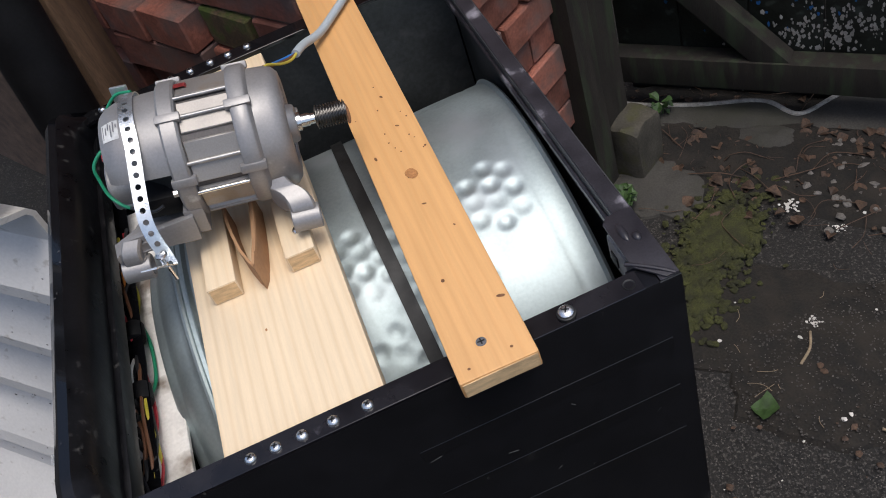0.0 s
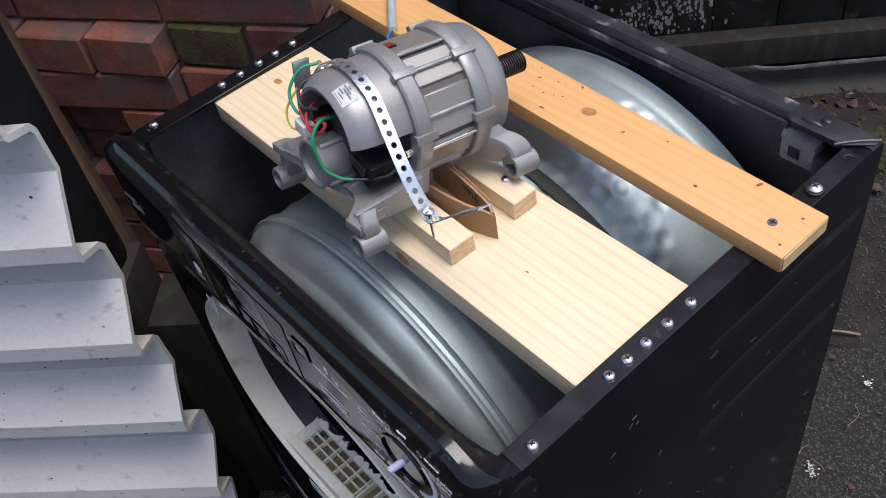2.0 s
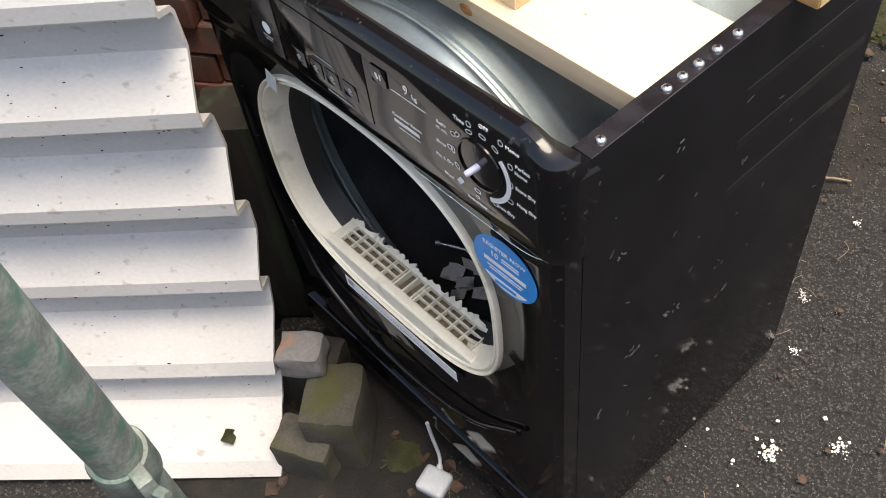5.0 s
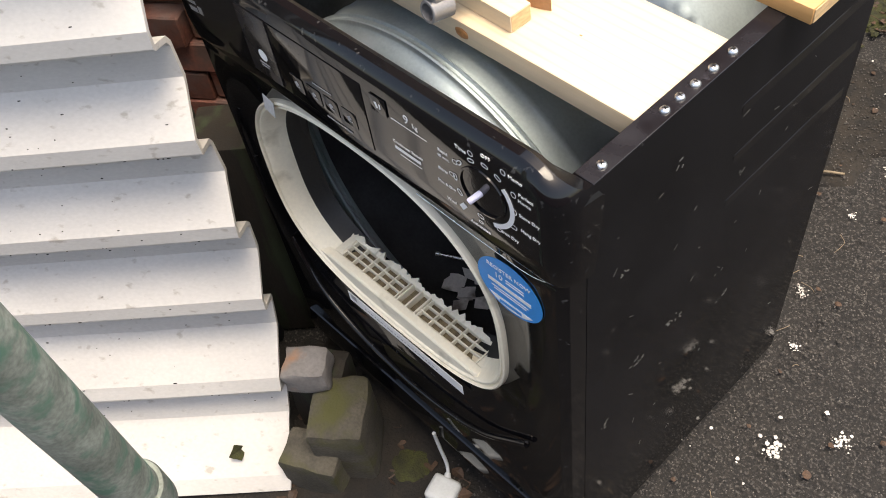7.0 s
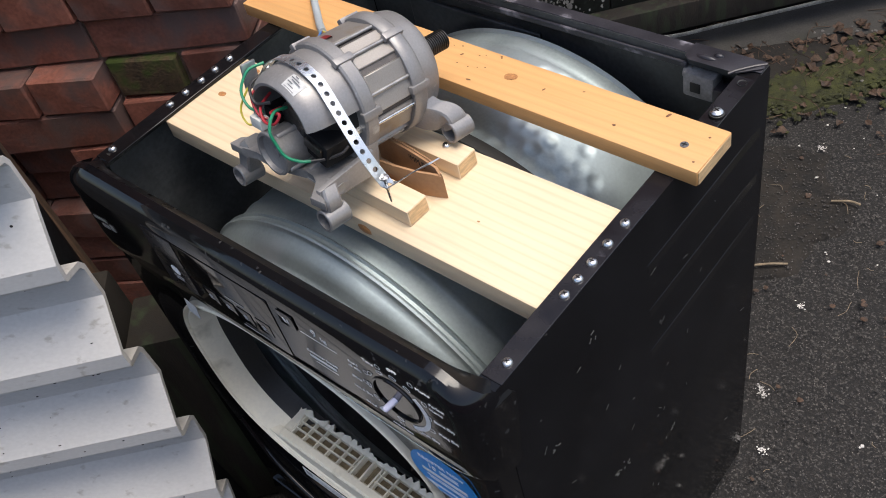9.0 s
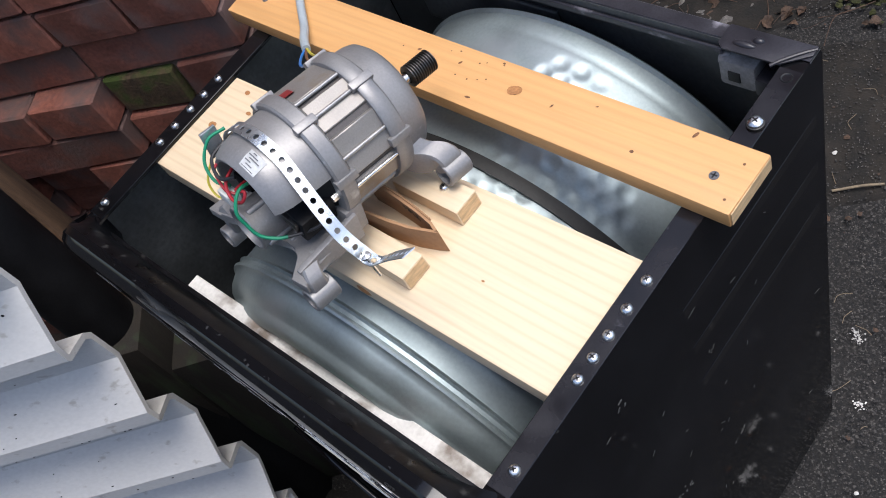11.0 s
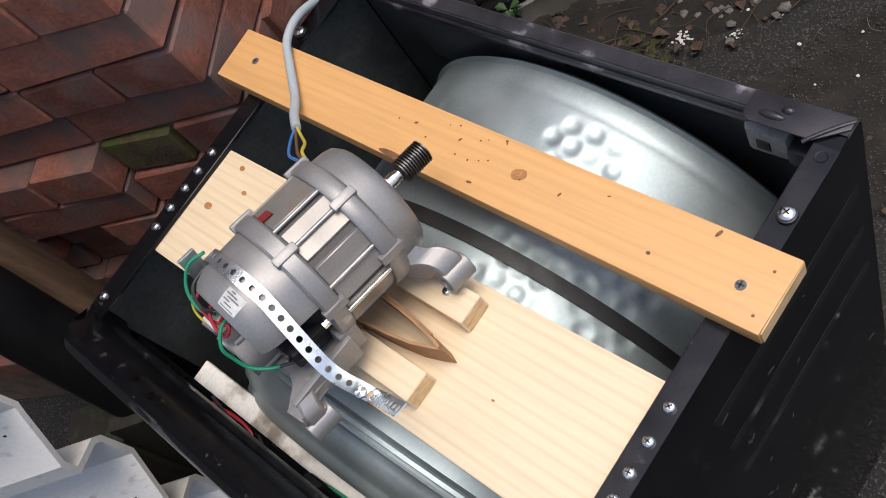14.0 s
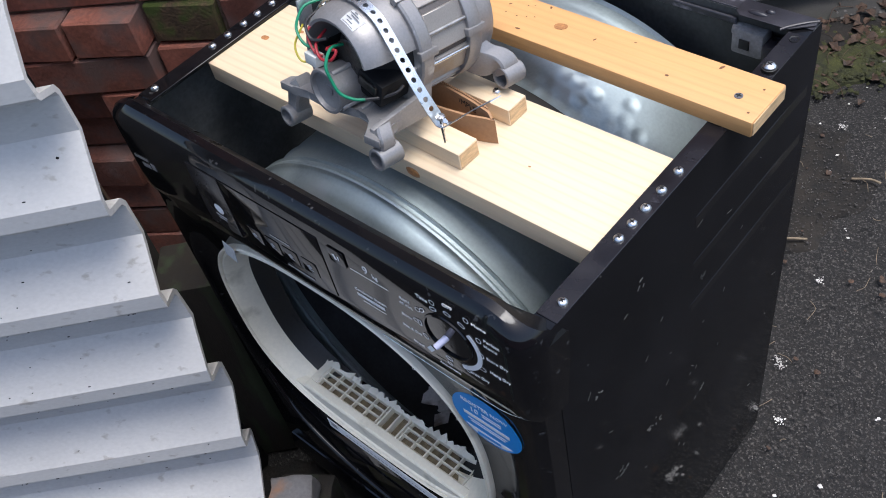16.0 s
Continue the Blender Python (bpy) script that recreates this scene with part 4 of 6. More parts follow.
for F, a, w in ((F1, -0.094, 0.013), (F2, -0.094, 0.013), (F3, -0.006, 0.020), (F4, -0.006, 0.017)):
    s = 1 if F.x > 0.3 else -1
    leg = part("foot", foot_tube(F), M["alu"], motor, "hollow mounting foot")
    # curved web that follows a bent line down to the foot
    if a < -0.05:
        line = smooth_path([mp_(-0.138, 0.058 * s, -0.044), mp_(-0.142, 0.066 * s, -0.052), F + Vector((-0.004 * s, 0.004, 0.012)), F + Vector((-0.001 * s, 0.003, 0.002))], 4)
        part("web", swept(line, 0.0095, 0.0085, 0.0085), M["alu"], leg)
    else:
        line = smooth_path([mp_(a, 0.040 * s, -0.028), mp_((F - MO).dot(AX) * 0.4 + a * 0.6, 0.054 * s, -0.036), F + Vector((-0.008 * s, 0, 0.010)), F + Vector((-0.002 * s, 0, 0.002))], 4)
        part("web", swept(line, w, 0.0075, 0.0115), M["alu"], leg)
# flat saddle plate with hollowed edges, joining ring, bearing housing and rear feet
saddle = [(0.058, -0.086), (0.061, -0.120), (0.064, -0.140), (0.074, -0.153), (0.054, -0.156), (0.049, -0.145), (0.041, -0.136), (0.030, -0.131), (0.018, -0.131), (0.008, -0.137),
          (-0.020, -0.146), (-0.046, -0.144), (-0.064, -0.152), (-0.082, -0.154), (-0.082, -0.140), (-0.064, -0.124), (-0.052, -0.086)]
bm = prism(saddle, -0.054, -0.045, "z", bev=0.0016)
bmesh.ops.transform(bm, matrix=MM, verts=bm.verts)
part("saddle_plate", bm, M["alu"], cradle, "cast saddle plate with hollowed edges")
part("beam", hull([mp_(a, s, u) for a in (-0.148, -0.080) for s, u in ((0.054, -0.030 if a > -0.1 else -0.041), (0.0605, -0.030 if a > -0.1 else -0.041), (0.0605, -0.058), (0.054, -0.058))]), M["alu"], cradle)
part("inner_rib", hull([mp_(a, s, u) for a in (-0.130, -0.086) for s, u in ((0.018, -0.034 if a > -0.1 else -0.043), (0.022, -0.034 if a > -0.1 else -0.043), (0.022, -0.050), (0.018, -0.050))]), M["alu"], cradle)
part("bolt", cyl(mp_(-0.083, 0.050, -0.009), mp_(-0.090, 0.050, -0.009), 0.0034, seg=6), M["screw"], motor, "small hexagon bolt")
part("connector", mbox(-0.034, -0.016, -0.150, -0.138, -0.006, 0.006, 0.002), M["w_white"], motor, "white plastic connector")
part("terminal_plate", mbox(-0.062, -0.059, -0.132, -0.116, 0.014, 0.042, 0.0008), M["strap"], motor, "notched metal terminal")


def wire(pts, key, parent, r=0.0013, label=""):
    return part("wire", pipe(pts, r, 8, 8), M[key], parent, label)


wire([mp_(-0.126, -0.002, 0.016), mp_(-0.143, 0.002, 0.020), (0.303, 0.036, 0.936), (0.308, 0.034, 0.922), (0.314, 0.035, 0.909), (0.323, 0.042, 0.901), (0.330, 0.049, 0.8985)], "w_green", motor, 0.0016, "green earth wire")
wire([(0.330, 0.049, 0.8985), (0.340, 0.060, 0.897), (0.350, 0.071, 0.899), (0.352, 0.080, 0.902)], "w_black", motor, 0.0016, "black wire")
wire([mp_(-0.124, -0.030, 0.020), mp_(-0.142, -0.022, 0.016), mp_(-0.148, -0.010, 0.008), mp_(-0.146, 0.004, 0.010), mp_(-0.140, 0.006, 0.018), mp_(-0.142, -0.006, 0.016), mp_(-0.126, -0.012, 0.012)], "w_red", motor, 0.0015, "red wire")
wire([mp_(-0.128, -0.034, 0.030), mp_(-0.142, -0.034, 0.024), mp_(-0.146, -0.022, 0.010), mp_(-0.142, -0.014, 0.006)], "w_red", motor, 0.0013, "red wire")
wire([mp_(-0.112, -0.050, 0.040), mp_(-0.128, -0.056, 0.036), mp_(-0.142, -0.052, 0.022), mp_(-0.146, -0.036, 0.012), mp_(-0.140, -0.022, 0.010)], "w_green", motor, 0.0015, "green wire")
wire([mp_(-0.134, -0.052, 0.022), mp_(-0.148, -0.050, 0.006), mp_(-0.150, -0.040, -0.006), mp_(-0.144, -0.028, -0.004)], "w_yellow", motor, 0.0011, "yellow wire")
wire([mp_(-0.120, -0.044, 0.034), mp_(-0.138, -0.040, 0.030), mp_(-0.144, -0.026, 0.020), mp_(-0.136, -0.012, 0.022)], "w_black", motor, 0.0016, "black wire")

# perforated strap over the rear housing
def strap_mesh():
    ca, cr = mp_(-0.112, 0, 0), 0.0592
    pts = [ca + SX * (cr * math.sin(radians(d))) + UP * (cr * math.cos(radians(d))) + Vector((0, 0.004 * (d + 80) / 150, 0)) for d in (-95, -75, -55, -35, -15, 5, 25, 43)] + [(0.3850, 0.069, 0.9210), (0.4020, 0.070, 0.8900), (0.4085, 0.071, 0.8850), (0.4165, 0.072, 0.8905), (0.445, 0.073, 0.917), (0.476, 0.074, 0.943)]
    path = smooth_path(pts, 16)
    dist = [0.0]
    for a, b in zip(path, path[1:]):
        dist.append(dist[-1] + (b - a).length)

    def at(d):
        d = max(0.0, min(dist[-1] - 1e-6, d))
        k = max(i for i in range(len(dist)) if dist[i] <= d)
        k = min(k, len(path) - 2)
        f = (d - dist[k]) / (dist[k + 1] - dist[k])
        return path[k].lerp(path[k + 1], f), (path[k + 1] - path[k]).normalized()

    def place(d, w):
        p, t = at(d)
        side = (AX + Vector((0.02, 0, 0))).normalized()
        side = (side - t * side.dot(t)).normalized()
        return p + side * w

    bm = bmesh.new()
    half, pitch, hole = 0.0062, 0.0102, 0.0027
    n = int(dist[-1] / pitch)
    cache = {}

    def vert(d, w):
        key = (round(d, 6), round(w, 6))
        if key not in cache:
            cache[key] = bm.verts.new(place(d, w))
        return cache[key]

    for k in range(n):
        d0 = k * pitch
        c = d0 + pitch / 2
        outer = [(d0, -half), (c, -half), (d0 + pitch, -half), (d0 + pitch, 0), (d0 + pitch, half), (c, half), (d0, half), (d0, 0)]
        angles = [225, 270, 315, 0, 45, 90, 135, 180]
        inner = [(c + hole * math.cos(radians(a)), hole * math.sin(radians(a))) for a in angles]
        o = [vert(*p) for p in outer]
        i_ = [vert(*p) for p in inner]
        for j in range(8):
            bm.faces.new((o[j], o[(j + 1) % 8], i_[(j + 1) % 8], i_[j]))
    bmesh.ops.recalc_face_normals(bm, faces=bm.faces)
    bmesh.ops.solidify(bm, geom=bm.faces[:], thickness=0.0009)
    return bm


strap = thing("perforated_strap", (0.30, 0.065, 0.955), "galvanised perforated fixing strap bent over the motor", "strap")
part("band", strap_mesh(), M["strap"], strap)
part("screw", lathe([(0.0, 0.0001), (0.0, 0.0012), (-0.028, 0.0018), (-0.030, 0.0048), (-0.0315, 0.0045), (-0.0325, 0.0001)], (0.407, 0.068, 0.8655), (0.0, 0.0, -1.0), 16), M["screw"], strap, "zinc screw hanging through the strap")

# mains lead of the motor
lead = thing("power_lead", (0.10, 0.28, 0.842), "grey sheathed power lead with bare coloured cores", "cable")
part("sheath", pipe([(-0.02, 0.42, 0.80), (0.010, 0.365, 0.838), (0.030, 0.328, 0.8465), (0.062, 0.300, 0.8475), (0.098, 0.272, 0.850), (0.128, 0.250, 0.862), (0.146, 0.238, 0.866)], 0.0048, 14, 10), M["cable"], lead, "grey cable sheath")
for key, off in (("w_yellow", 0.004), ("w_blue", -0.004), ("w_brown", 0.0)):
    part("core", pipe([(0.143, 0.240, 0.865), (0.160 + off, 0.228 + off, 0.872), (0.190 + off, 0.214 + 2 * off, 0.890), (0.222, 0.204 + off, 0.912), (0.245, 0.200, 0.915)], 0.0015, 8, 8), M[key], lead, key[2:] + " insulated core")

# ---------------------------------------------------------------- front of the dryer: print, grille, stickers
FM = Matrix(((1, 0, 0, 0), (0, 0, -1, 0), (0, 1, 0, 0), (0, 0, 0, 1)))   # stands on the front, read from outside


def on_front(x, z, y=-0.0664, turn=0.0):
    return Matrix.Translation((x, y, z)) @ FM @ Matrix.Rotation(turn, 4, "Z")


def words(text, x, z, size, turn=0.0, y=-0.0664, material="white"):
    return part("lettering", text_mesh(text, size, on_front(x, z, y, turn)), M[material], control, "white print", smooth=False)


def bars(name, items, parent, material, y):
    """Plain flat bars (x, z, width, height, turn) on the front."""
    for x, z, w, h, t in items:
        bar = part(name, box(-w / 2, w / 2, -h / 2, h / 2, 0, 0.0003, 0, m=on_front(x, z, y, t)), M[material], parent, smooth=False)
    return bar


for text, x, z, size in (("Time", 0.486, 0.8285, 0.0066), ("OFF", 0.517, 0.8385, 0.0066), ("Memo", 0.550, 0.8335, 0.0062), ("Perfect", 0.561, 0.8185, 0.0058), ("Home", 0.559, 0.8105, 0.0058),
                         ("Store Dry", 0.5635, 0.792, 0.0058), ("Hang Dry", 0.564, 0.7725, 0.0058), ("Iron Dry", 0.5385, 0.752, 0.0058), ("Rapid", 0.461, 0.8085, 0.0055), ("40 min.", 0.461, 0.8012, 0.0055),
                         ("Shirts", 0.4575, 0.783, 0.0055), ("Mix & Dry", 0.46, 0.7645, 0.0055), ("Wool", 0.464, 0.7455, 0.0055), ("Anti-crease", 0.5, 0.7358, 0.0055), ("9", 0.415, 0.819, 0.015), ("kg", 0.4265, 0.8165, 0.008),
                         ("Condenser System", 0.409, 0.777, 0.0055)):
    words(text, x, z, size)
bars("print", [(0.417, 0.8085, 0.048, 0.0008, 0), (0.411, 0.7625, 0.030, 0.0008, 0), (0.408, 0.7695, 0.036, 0.004, 0)], control, "white", -0.0664)
# maker's mark on the left end and the wool seal as plain shapes
bars("emblem", [(0.040, 0.778, 0.028, 0.0045, 0.1), (0.045, 0.768, 0.016, 0.006, 0.1), (0.060, 0.772, 0.008, 0.010, 0.0)], control, "greyprint", -0.0664)
seal = bmesh.new()
bmesh.ops.create_circle(seal, cap_ends=True, segments=24, radius=0.0075, matrix=on_front(0.180, 0.771, -0.0676))
part("seal_mark", seal, M["white"], control, "white printed seal", smooth=False)
bars("print", [(0.178, 0.7585, 0.018, 0.002, 0), (0.178, 0.7545, 0.014, 0.0015, 0), (0.283, 0.782, 0.03, 0.0015, 0), (0.300, 0.7435, 0.04, 0.002, 0)], control, "greyprint", -0.0672)
# raised display window and buttons
part("display_window", box(0.205, 0.352, -0.0668, -0.0640, 0.738, 0.826, 0.0008, 2), M["gloss"], control, "dark display window")
part("seal_window", box(0.150, 0.203, -0.0672, -0.0640, 0.738, 0.826, 0.0008, 2), M["rimblack"], control, "dark grey window")
for x, z in ((0.236, 0.762), (0.265, 0.763), (0.293, 0.764), (0.322, 0.765), (0.377, 0.815)):
    b_ = part("button", box(x - 0.011, x + 0.011, -0.0675, -0.0662, z - 0.010, z + 0.010, 0.0006, 2), M["gloss"], control, "black push button")
    bars("icon", [(x - 0.002, z, 0.003, 0.007, 0.3), (x + 0.003, z, 0.0016, 0.006, 0)] if x > 0.35 else [(x, z + 0.001, 0.006, 0.005, 0.6), (x + 0.001, z - 0.003, 0.007, 0.0012, 0)], b_, "white" if x > 0.35 else "greyprint", -0.0677)

# dial hole with its bare spindle
DLX, DLZ = 0.508, 0.788
dial = part("dial_recess", lathe([(0.0, 0.0285), (0.0015, 0.0280), (0.0018, 0.026), (-0.012, 0.0255), (-0.012, 0.0001)], (DLX, -0.066, DLZ), (0, -1, 0), 48), M["gloss"], control, "round hole of the missing dial")
bits = bmesh.new()
rr = random.Random(4)
for k in range(26):
    a, r = rr.uniform(0, 6.28), rr.uniform(0.002, 0.021)
    box(-0.003, 0.003, -0.0015, 0.0015, 0, 0.0025, 0.0004, 1, m=on_front(DLX + r * math.cos(a), DLZ + r * math.sin(a), -0.054, rr.uniform(0, 3)), bm=bits)
part("circuit_parts", bits, M["redvarnish"], dial, "small red and brown circuit parts")
part("spindle", lathe([(0, 0.0034), (0.023, 0.0032), (0.024, 0.0024), (0.024, 0.0001)], (DLX, -0.056, DLZ), (-0.30, -1, -0.30), 20), M["lilac"], dial, "pale plastic spindle")
def outline_mark(x, z, w, h, t, turn):
    """A small printed ring with rounded ends."""
    bm = bmesh.new()
    rows = []
    for k in range(20):
        c, q = math.cos(2 * math.pi * k / 20), math.sin(2 * math.pi * k / 20)
        c, q = math.copysign(abs(c) ** 0.75, c), math.copysign(abs(q) ** 0.75, q)
        m = on_front(x, z, -0.0666, turn)
        rows.append((bm.verts.new(m @ Vector((w / 2 * c, h / 2 * q, 0))), bm.verts.new(m @ Vector(((w / 2 - t) * c, (h / 2 - t) * q, 0)))))
    for p, q in zip(rows, rows[1:] + rows[:1]):
        bm.faces.new((p[0], q[0], q[1], p[1]))
    return bm


arc_pts = [(r * math.cos(radians(d)), r * math.sin(radians(d))) for r, ds in ((0.0385, range(42, -78, -6)), (0.0335, range(-72, 48, 6))) for d in ds]
part("scale_arc", prism([(DLX + x, DLZ + z) for x, z in arc_pts], -0.0668, -0.0662, "y"), M["white"], control, "white printed arc", smooth=False)
for deg, r in ((106, 0.036), (80, 0.040), (58, 0.041), (141, 0.0335), (184, 0.034), (214, 0.037), (261, 0.036)):
    a = radians(deg)
    part("mark", outline_mark(DLX + r * math.cos(a), DLZ + r * math.sin(a), 0.0085, 0.0052, 0.0011, a + 1.57), M["white"], control, smooth=False)
bars("mark", [(0.4795, 0.7495, 0.0095, 0.0062, 0.9)], control, "white", -0.0664)
for x, z, w, h in ((0.4985, 0.8315, 0.0062, 0.0066), (0.4762, 0.8062, 0.0062, 0.006), (0.470, 0.786, 0.007, 0.006), (0.5368, 0.8345, 0.006, 0.007), (0.5470, 0.8141, 0.006, 0.007), (0.5465, 0.7919, 0.006, 0.0075), (0.5440, 0.7701, 0.009, 0.006), (0.5254, 0.7517, 0.006, 0.005), (0.5017, 0.7440, 0.006, 0.004)):
    part("icon", outline_mark(x, z, w, h, 0.0009, 0.0), M["white"], control, smooth=False)

# bright seam line between fascia and front
part("seam", pipe([(0.40, -0.0605, 0.704), (0.50, -0.0625, 0.7055), (0.56, -0.0625, 0.7075), (0.588, -0.055, 0.716), (0.597, -0.040, 0.735)], 0.0005, 6, 8), M["rod"], front_panel, "thin bright line along the seam")

# blue oval sticker
SXC, SZC = 0.522, 0.648
st = bmesh.new()
prism([(SXC + 0.0435 * math.cos(2 * math.pi * k / 48), SZC + 0.0400 * math.sin(2 * math.pi * k / 48)) for k in range(48)], -0.0588, -0.0582, "y", bm=st)
sticker = part("sticker", st, M["blue"], front_panel, "blue oval registration sticker")
for text, dz, size in (("REGISTER NOW", 0.022, 0.0082), ("10", 0.0100, 0.0115)):
    part("lettering", text_mesh(text, size, on_front(SXC + (-0.014 if text == "10" else 0), SZC + dz, -0.0590)), M["white"], sticker, "white print", smooth=False)
bars("print", [(SXC + 0.008, SZC + 0.0125, 0.024, 0.0018, 0), (SXC + 0.008, SZC + 0.0085, 0.024, 0.0018, 0), (SXC, SZC - 0.002, 0.058, 0.0055, 0), (SXC, SZC - 0.0105, 0.05, 0.0016, 0), (SXC, SZC - 0.0145, 0.044, 0.0016, 0)], sticker, "white", -0.0590)
seg_ = bmesh.new()
prism([(SXC + 0.0400 * math.cos(a), SZC + 0.0365 * math.sin(a)) for a in [radians(d) for d in range(222, 319, 4)]], -0.0592, -0.0589, "y", bm=seg_)
part("white_field", seg_, M["white"], sticker, smooth=False)
bars("logo_shape", [(SXC, SZC - 0.0295, 0.030, 0.0045, 0.05)], sticker, "blue", -0.0594)

# small silver label by the ring, paper label below it
part("small_label", box(-0.010, 0.010, -0.014, 0.014, 0, 0.0006, 0, m=on_front(0.137, 0.668, -0.0605, -0.25)), M["labelgrey"], front_panel, "small silver label")
paper = part("paper_label", box(0.178, 0.412, -0.0596, -0.0590, 0.309, 0.331, 0), M["white"], front_panel, "white paper instruction label", smooth=False)
bars("print", [(0.215 + 0.007 * k, 0.3185, 0.0055 if k % 3 else 0.003, 0.0016, 0) for k in range(22)] + [(0.190, 0.3235, 0.012, 0.010, 0)], paper, "greyprint", -0.0598)

# filter sill with its grille, in the bottom of the opening
SILL = 0.379
sill_m = Matrix.Translation((0.290, -0.049, SILL)) @ Matrix.Diagonal((0.90, 1, 1, 1))


def sill_box(x0, x1, y0, y1, z0, z1, bev=0.0008, bm=None):
    return box(x0, x1, y0, y1, z0, z1, bev, 1, m=sill_m, bm=bm)


grille = part("filter_housing", sill_box(-0.165, 0.165, -0.004, 0.010, -0.012, 0.0, 0.002), M["cream"], dryer, "cream plastic filter housing with grille")
apron = [(x, z) for x, z in superellipse(WX, WZ, WA - 0.0040, WB - 0.0040, WP) if z < SILL - 0.001]
part("apron", prism(apron, -0.0535, -0.040, "y"), M["cream"], grille, "broad cream front of the sill")
rim2 = bmesh.new()
rows_ = []
rng = random.Random(12)
for k in range(67):
    x = -0.165 + k * 0.005
    y = 0.047 + rng.uniform(-0.003, 0.005) + 0.002 * math.sin(k * 0.7)
    rows_.append([rim2.verts.new(sill_m @ Vector((x, yy, zz))) for yy, zz in ((0.040, 0.0), (y, 0.001 + rng.uniform(-0.002, 0.003)), (y, -0.004), (0.040, -0.010))])
for a, b in zip(rows_, rows_[1:]):
    for j in range(4):
        rim2.faces.new((a[j], b[j], b[(j + 1) % 4], a[(j + 1) % 4]))
part("broken_edge", rim2, M["cream"], grille, "jagged broken plastic edge")
for x0, x1 in ((-0.166, -0.150), (0.150, 0.166)):
    part("end_piece", sill_box(x0, x1, 0.008, 0.042, -0.012, 0.0, 0.002), M["cream"], grille)
# floor toned tan to carry the shadow inside the grille cells
part("sill_floor", sill_box(-0.160, 0.160, 0.006, 0.046, -0.016, -0.012, 0), M["tan"], grille, "slot floor, tan painted for shade")
for y in (0.0195, 0.0305):
    for x0, x1 in ((-0.152, -0.018), (0.020, 0.152)):
        part("slat", sill_box(x0, x1, y - 0.001, y + 0.001, -0.009, -0.001, 0.0004), M["cream"], grille)
for k in range(13):
    x = -0.148 + k * 0.0247
    part("slat", sill_box(x - 0.0012, x + 0.0012, 0.008, 0.042, -0.009, -0.0005, 0.0004), M["cream"], grille)
for x in (-0.018, 0.001, 0.020):
    part("catch_wall", sill_box(x - 0.0015, x + 0.0015, 0.008, 0.042, -0.012, 0.001, 0.0005), M["cream"], grille)

# bolt and flakes inside the drum
debris = thing("paint_flakes", (0.40, 0.12, 0.30), "pale grey paint flakes lying in the drum", "debris")
rng = random.Random(9)
for k in range(16):
    x, y = rng.uniform(0.225, 0.315), rng.uniform(0.062, 0.125)
    z = DZ - math.sqrt(0.2655 ** 2 - (x - DX) ** 2) + 0.002 + 0.002 * (k % 4)
    sl = math.atan2(x - DX, DZ - z)
    n_ = rng.randint(4, 6)
    pts = [(0.015 * rng.uniform(0.6, 1.3) * math.cos(2 * math.pi * j / n_), 0.015 * rng.uniform(0.6, 1.3) * math.sin(2 * math.pi * j / n_)) for j in range(n_)]
    bm = prism(pts, 0, 0.0006, "z")
    bmesh.ops.transform(bm, matrix=Matrix.Translation((x, y, z + 0.004)) @ Matrix.Rotation(-sl + rng.uniform(-0.3, 0.3), 4, "Y") @ Matrix.Rotation(rng.uniform(-0.3, 0.3), 4, "X"), verts=bm.verts)
    part("flake", bm, M["dusty"], debris, smooth=False)
bz = DZ - math.sqrt(0.2655 ** 2 - (0.20 - DX) ** 2) + 0.016
solo("long_bolt", lathe([(0, 0.0001), (0, 0.0035), (0.006, 0.0035), (0.006, 0.0022), (0.05, 0.0022), (0.05, 0.0045), (0.055, 0.0045), (0.055, 0.0001)], (0.185, 0.100, bz - 0.006), (0.85, 0.50, -0.10), 14), M["screw"], "long zinc bolt lying in the drum", "bolt")

# wiring behind the fascia
loom = thing("wiring_loom", (0.40, -0.02, 0.705), "taped bundle of coloured wires behind the fascia", "wiring")
rng = random.Random(21)
for k, key in enumerate(("w_black", "w_yellow", "w_red", "w_brown", "w_black", "w_green", "w_orange", "w_white", "w_black", "w_yellow", "w_red", "w_brown", "w_black", "w_black")):
    pts = [(0.16 + 0.052 * j + rng.uniform(-0.01, 0.01), -0.030 + 0.005 * math.sin(j * 0.9 + k) + rng.uniform(-0.009, 0.006), 0.736 + rng.uniform(-0.010, 0.014)) for j in range(8)]
    part("wire", pipe(pts, 0.0019, 6, 6), M[key], loom)
for x in (0.27, 0.35, 0.43, 0.50):
    part("connector_block", box(x, x + 0.024, -0.050, -0.039, 0.738, 0.755, 0.0015), M["blackplastic"], loom, "black connector block")
for x in (0.12, 0.145, 0.17):
    part("terminal_strip", box(x, x + 0.02, -0.050, -0.042, 0.746, 0.758, 0.001), M["w_white"], loom, "white terminal strip")
part("terminal_block", box(0.405, 0.475, -0.052, -0.034, 0.735, 0.758, 0.003), M["clipgrey"], loom, "dusty grey terminal block")
for x in (0.415, 0.432, 0.449, 0.464):
    part("terminal", box(x - 0.005, x + 0.004, -0.036, -0.031, 0.738, 0.756, 0.001), M["blackplastic"], loom)
for x in (0.30, 0.385):
    part("tape", cyl((x, -0.031, 0.742), (x + 0.022, -0.030, 0.741), 0.011, seg=16, bev=0.002), M["blackplastic"], loom, "black insulating tape")
part("support_rail", box(0.02, 0.575, -0.0300, -0.0225, 0.776, 0.800, 0.002), M["dustyblack"], dryer, "black plastic inner rail")
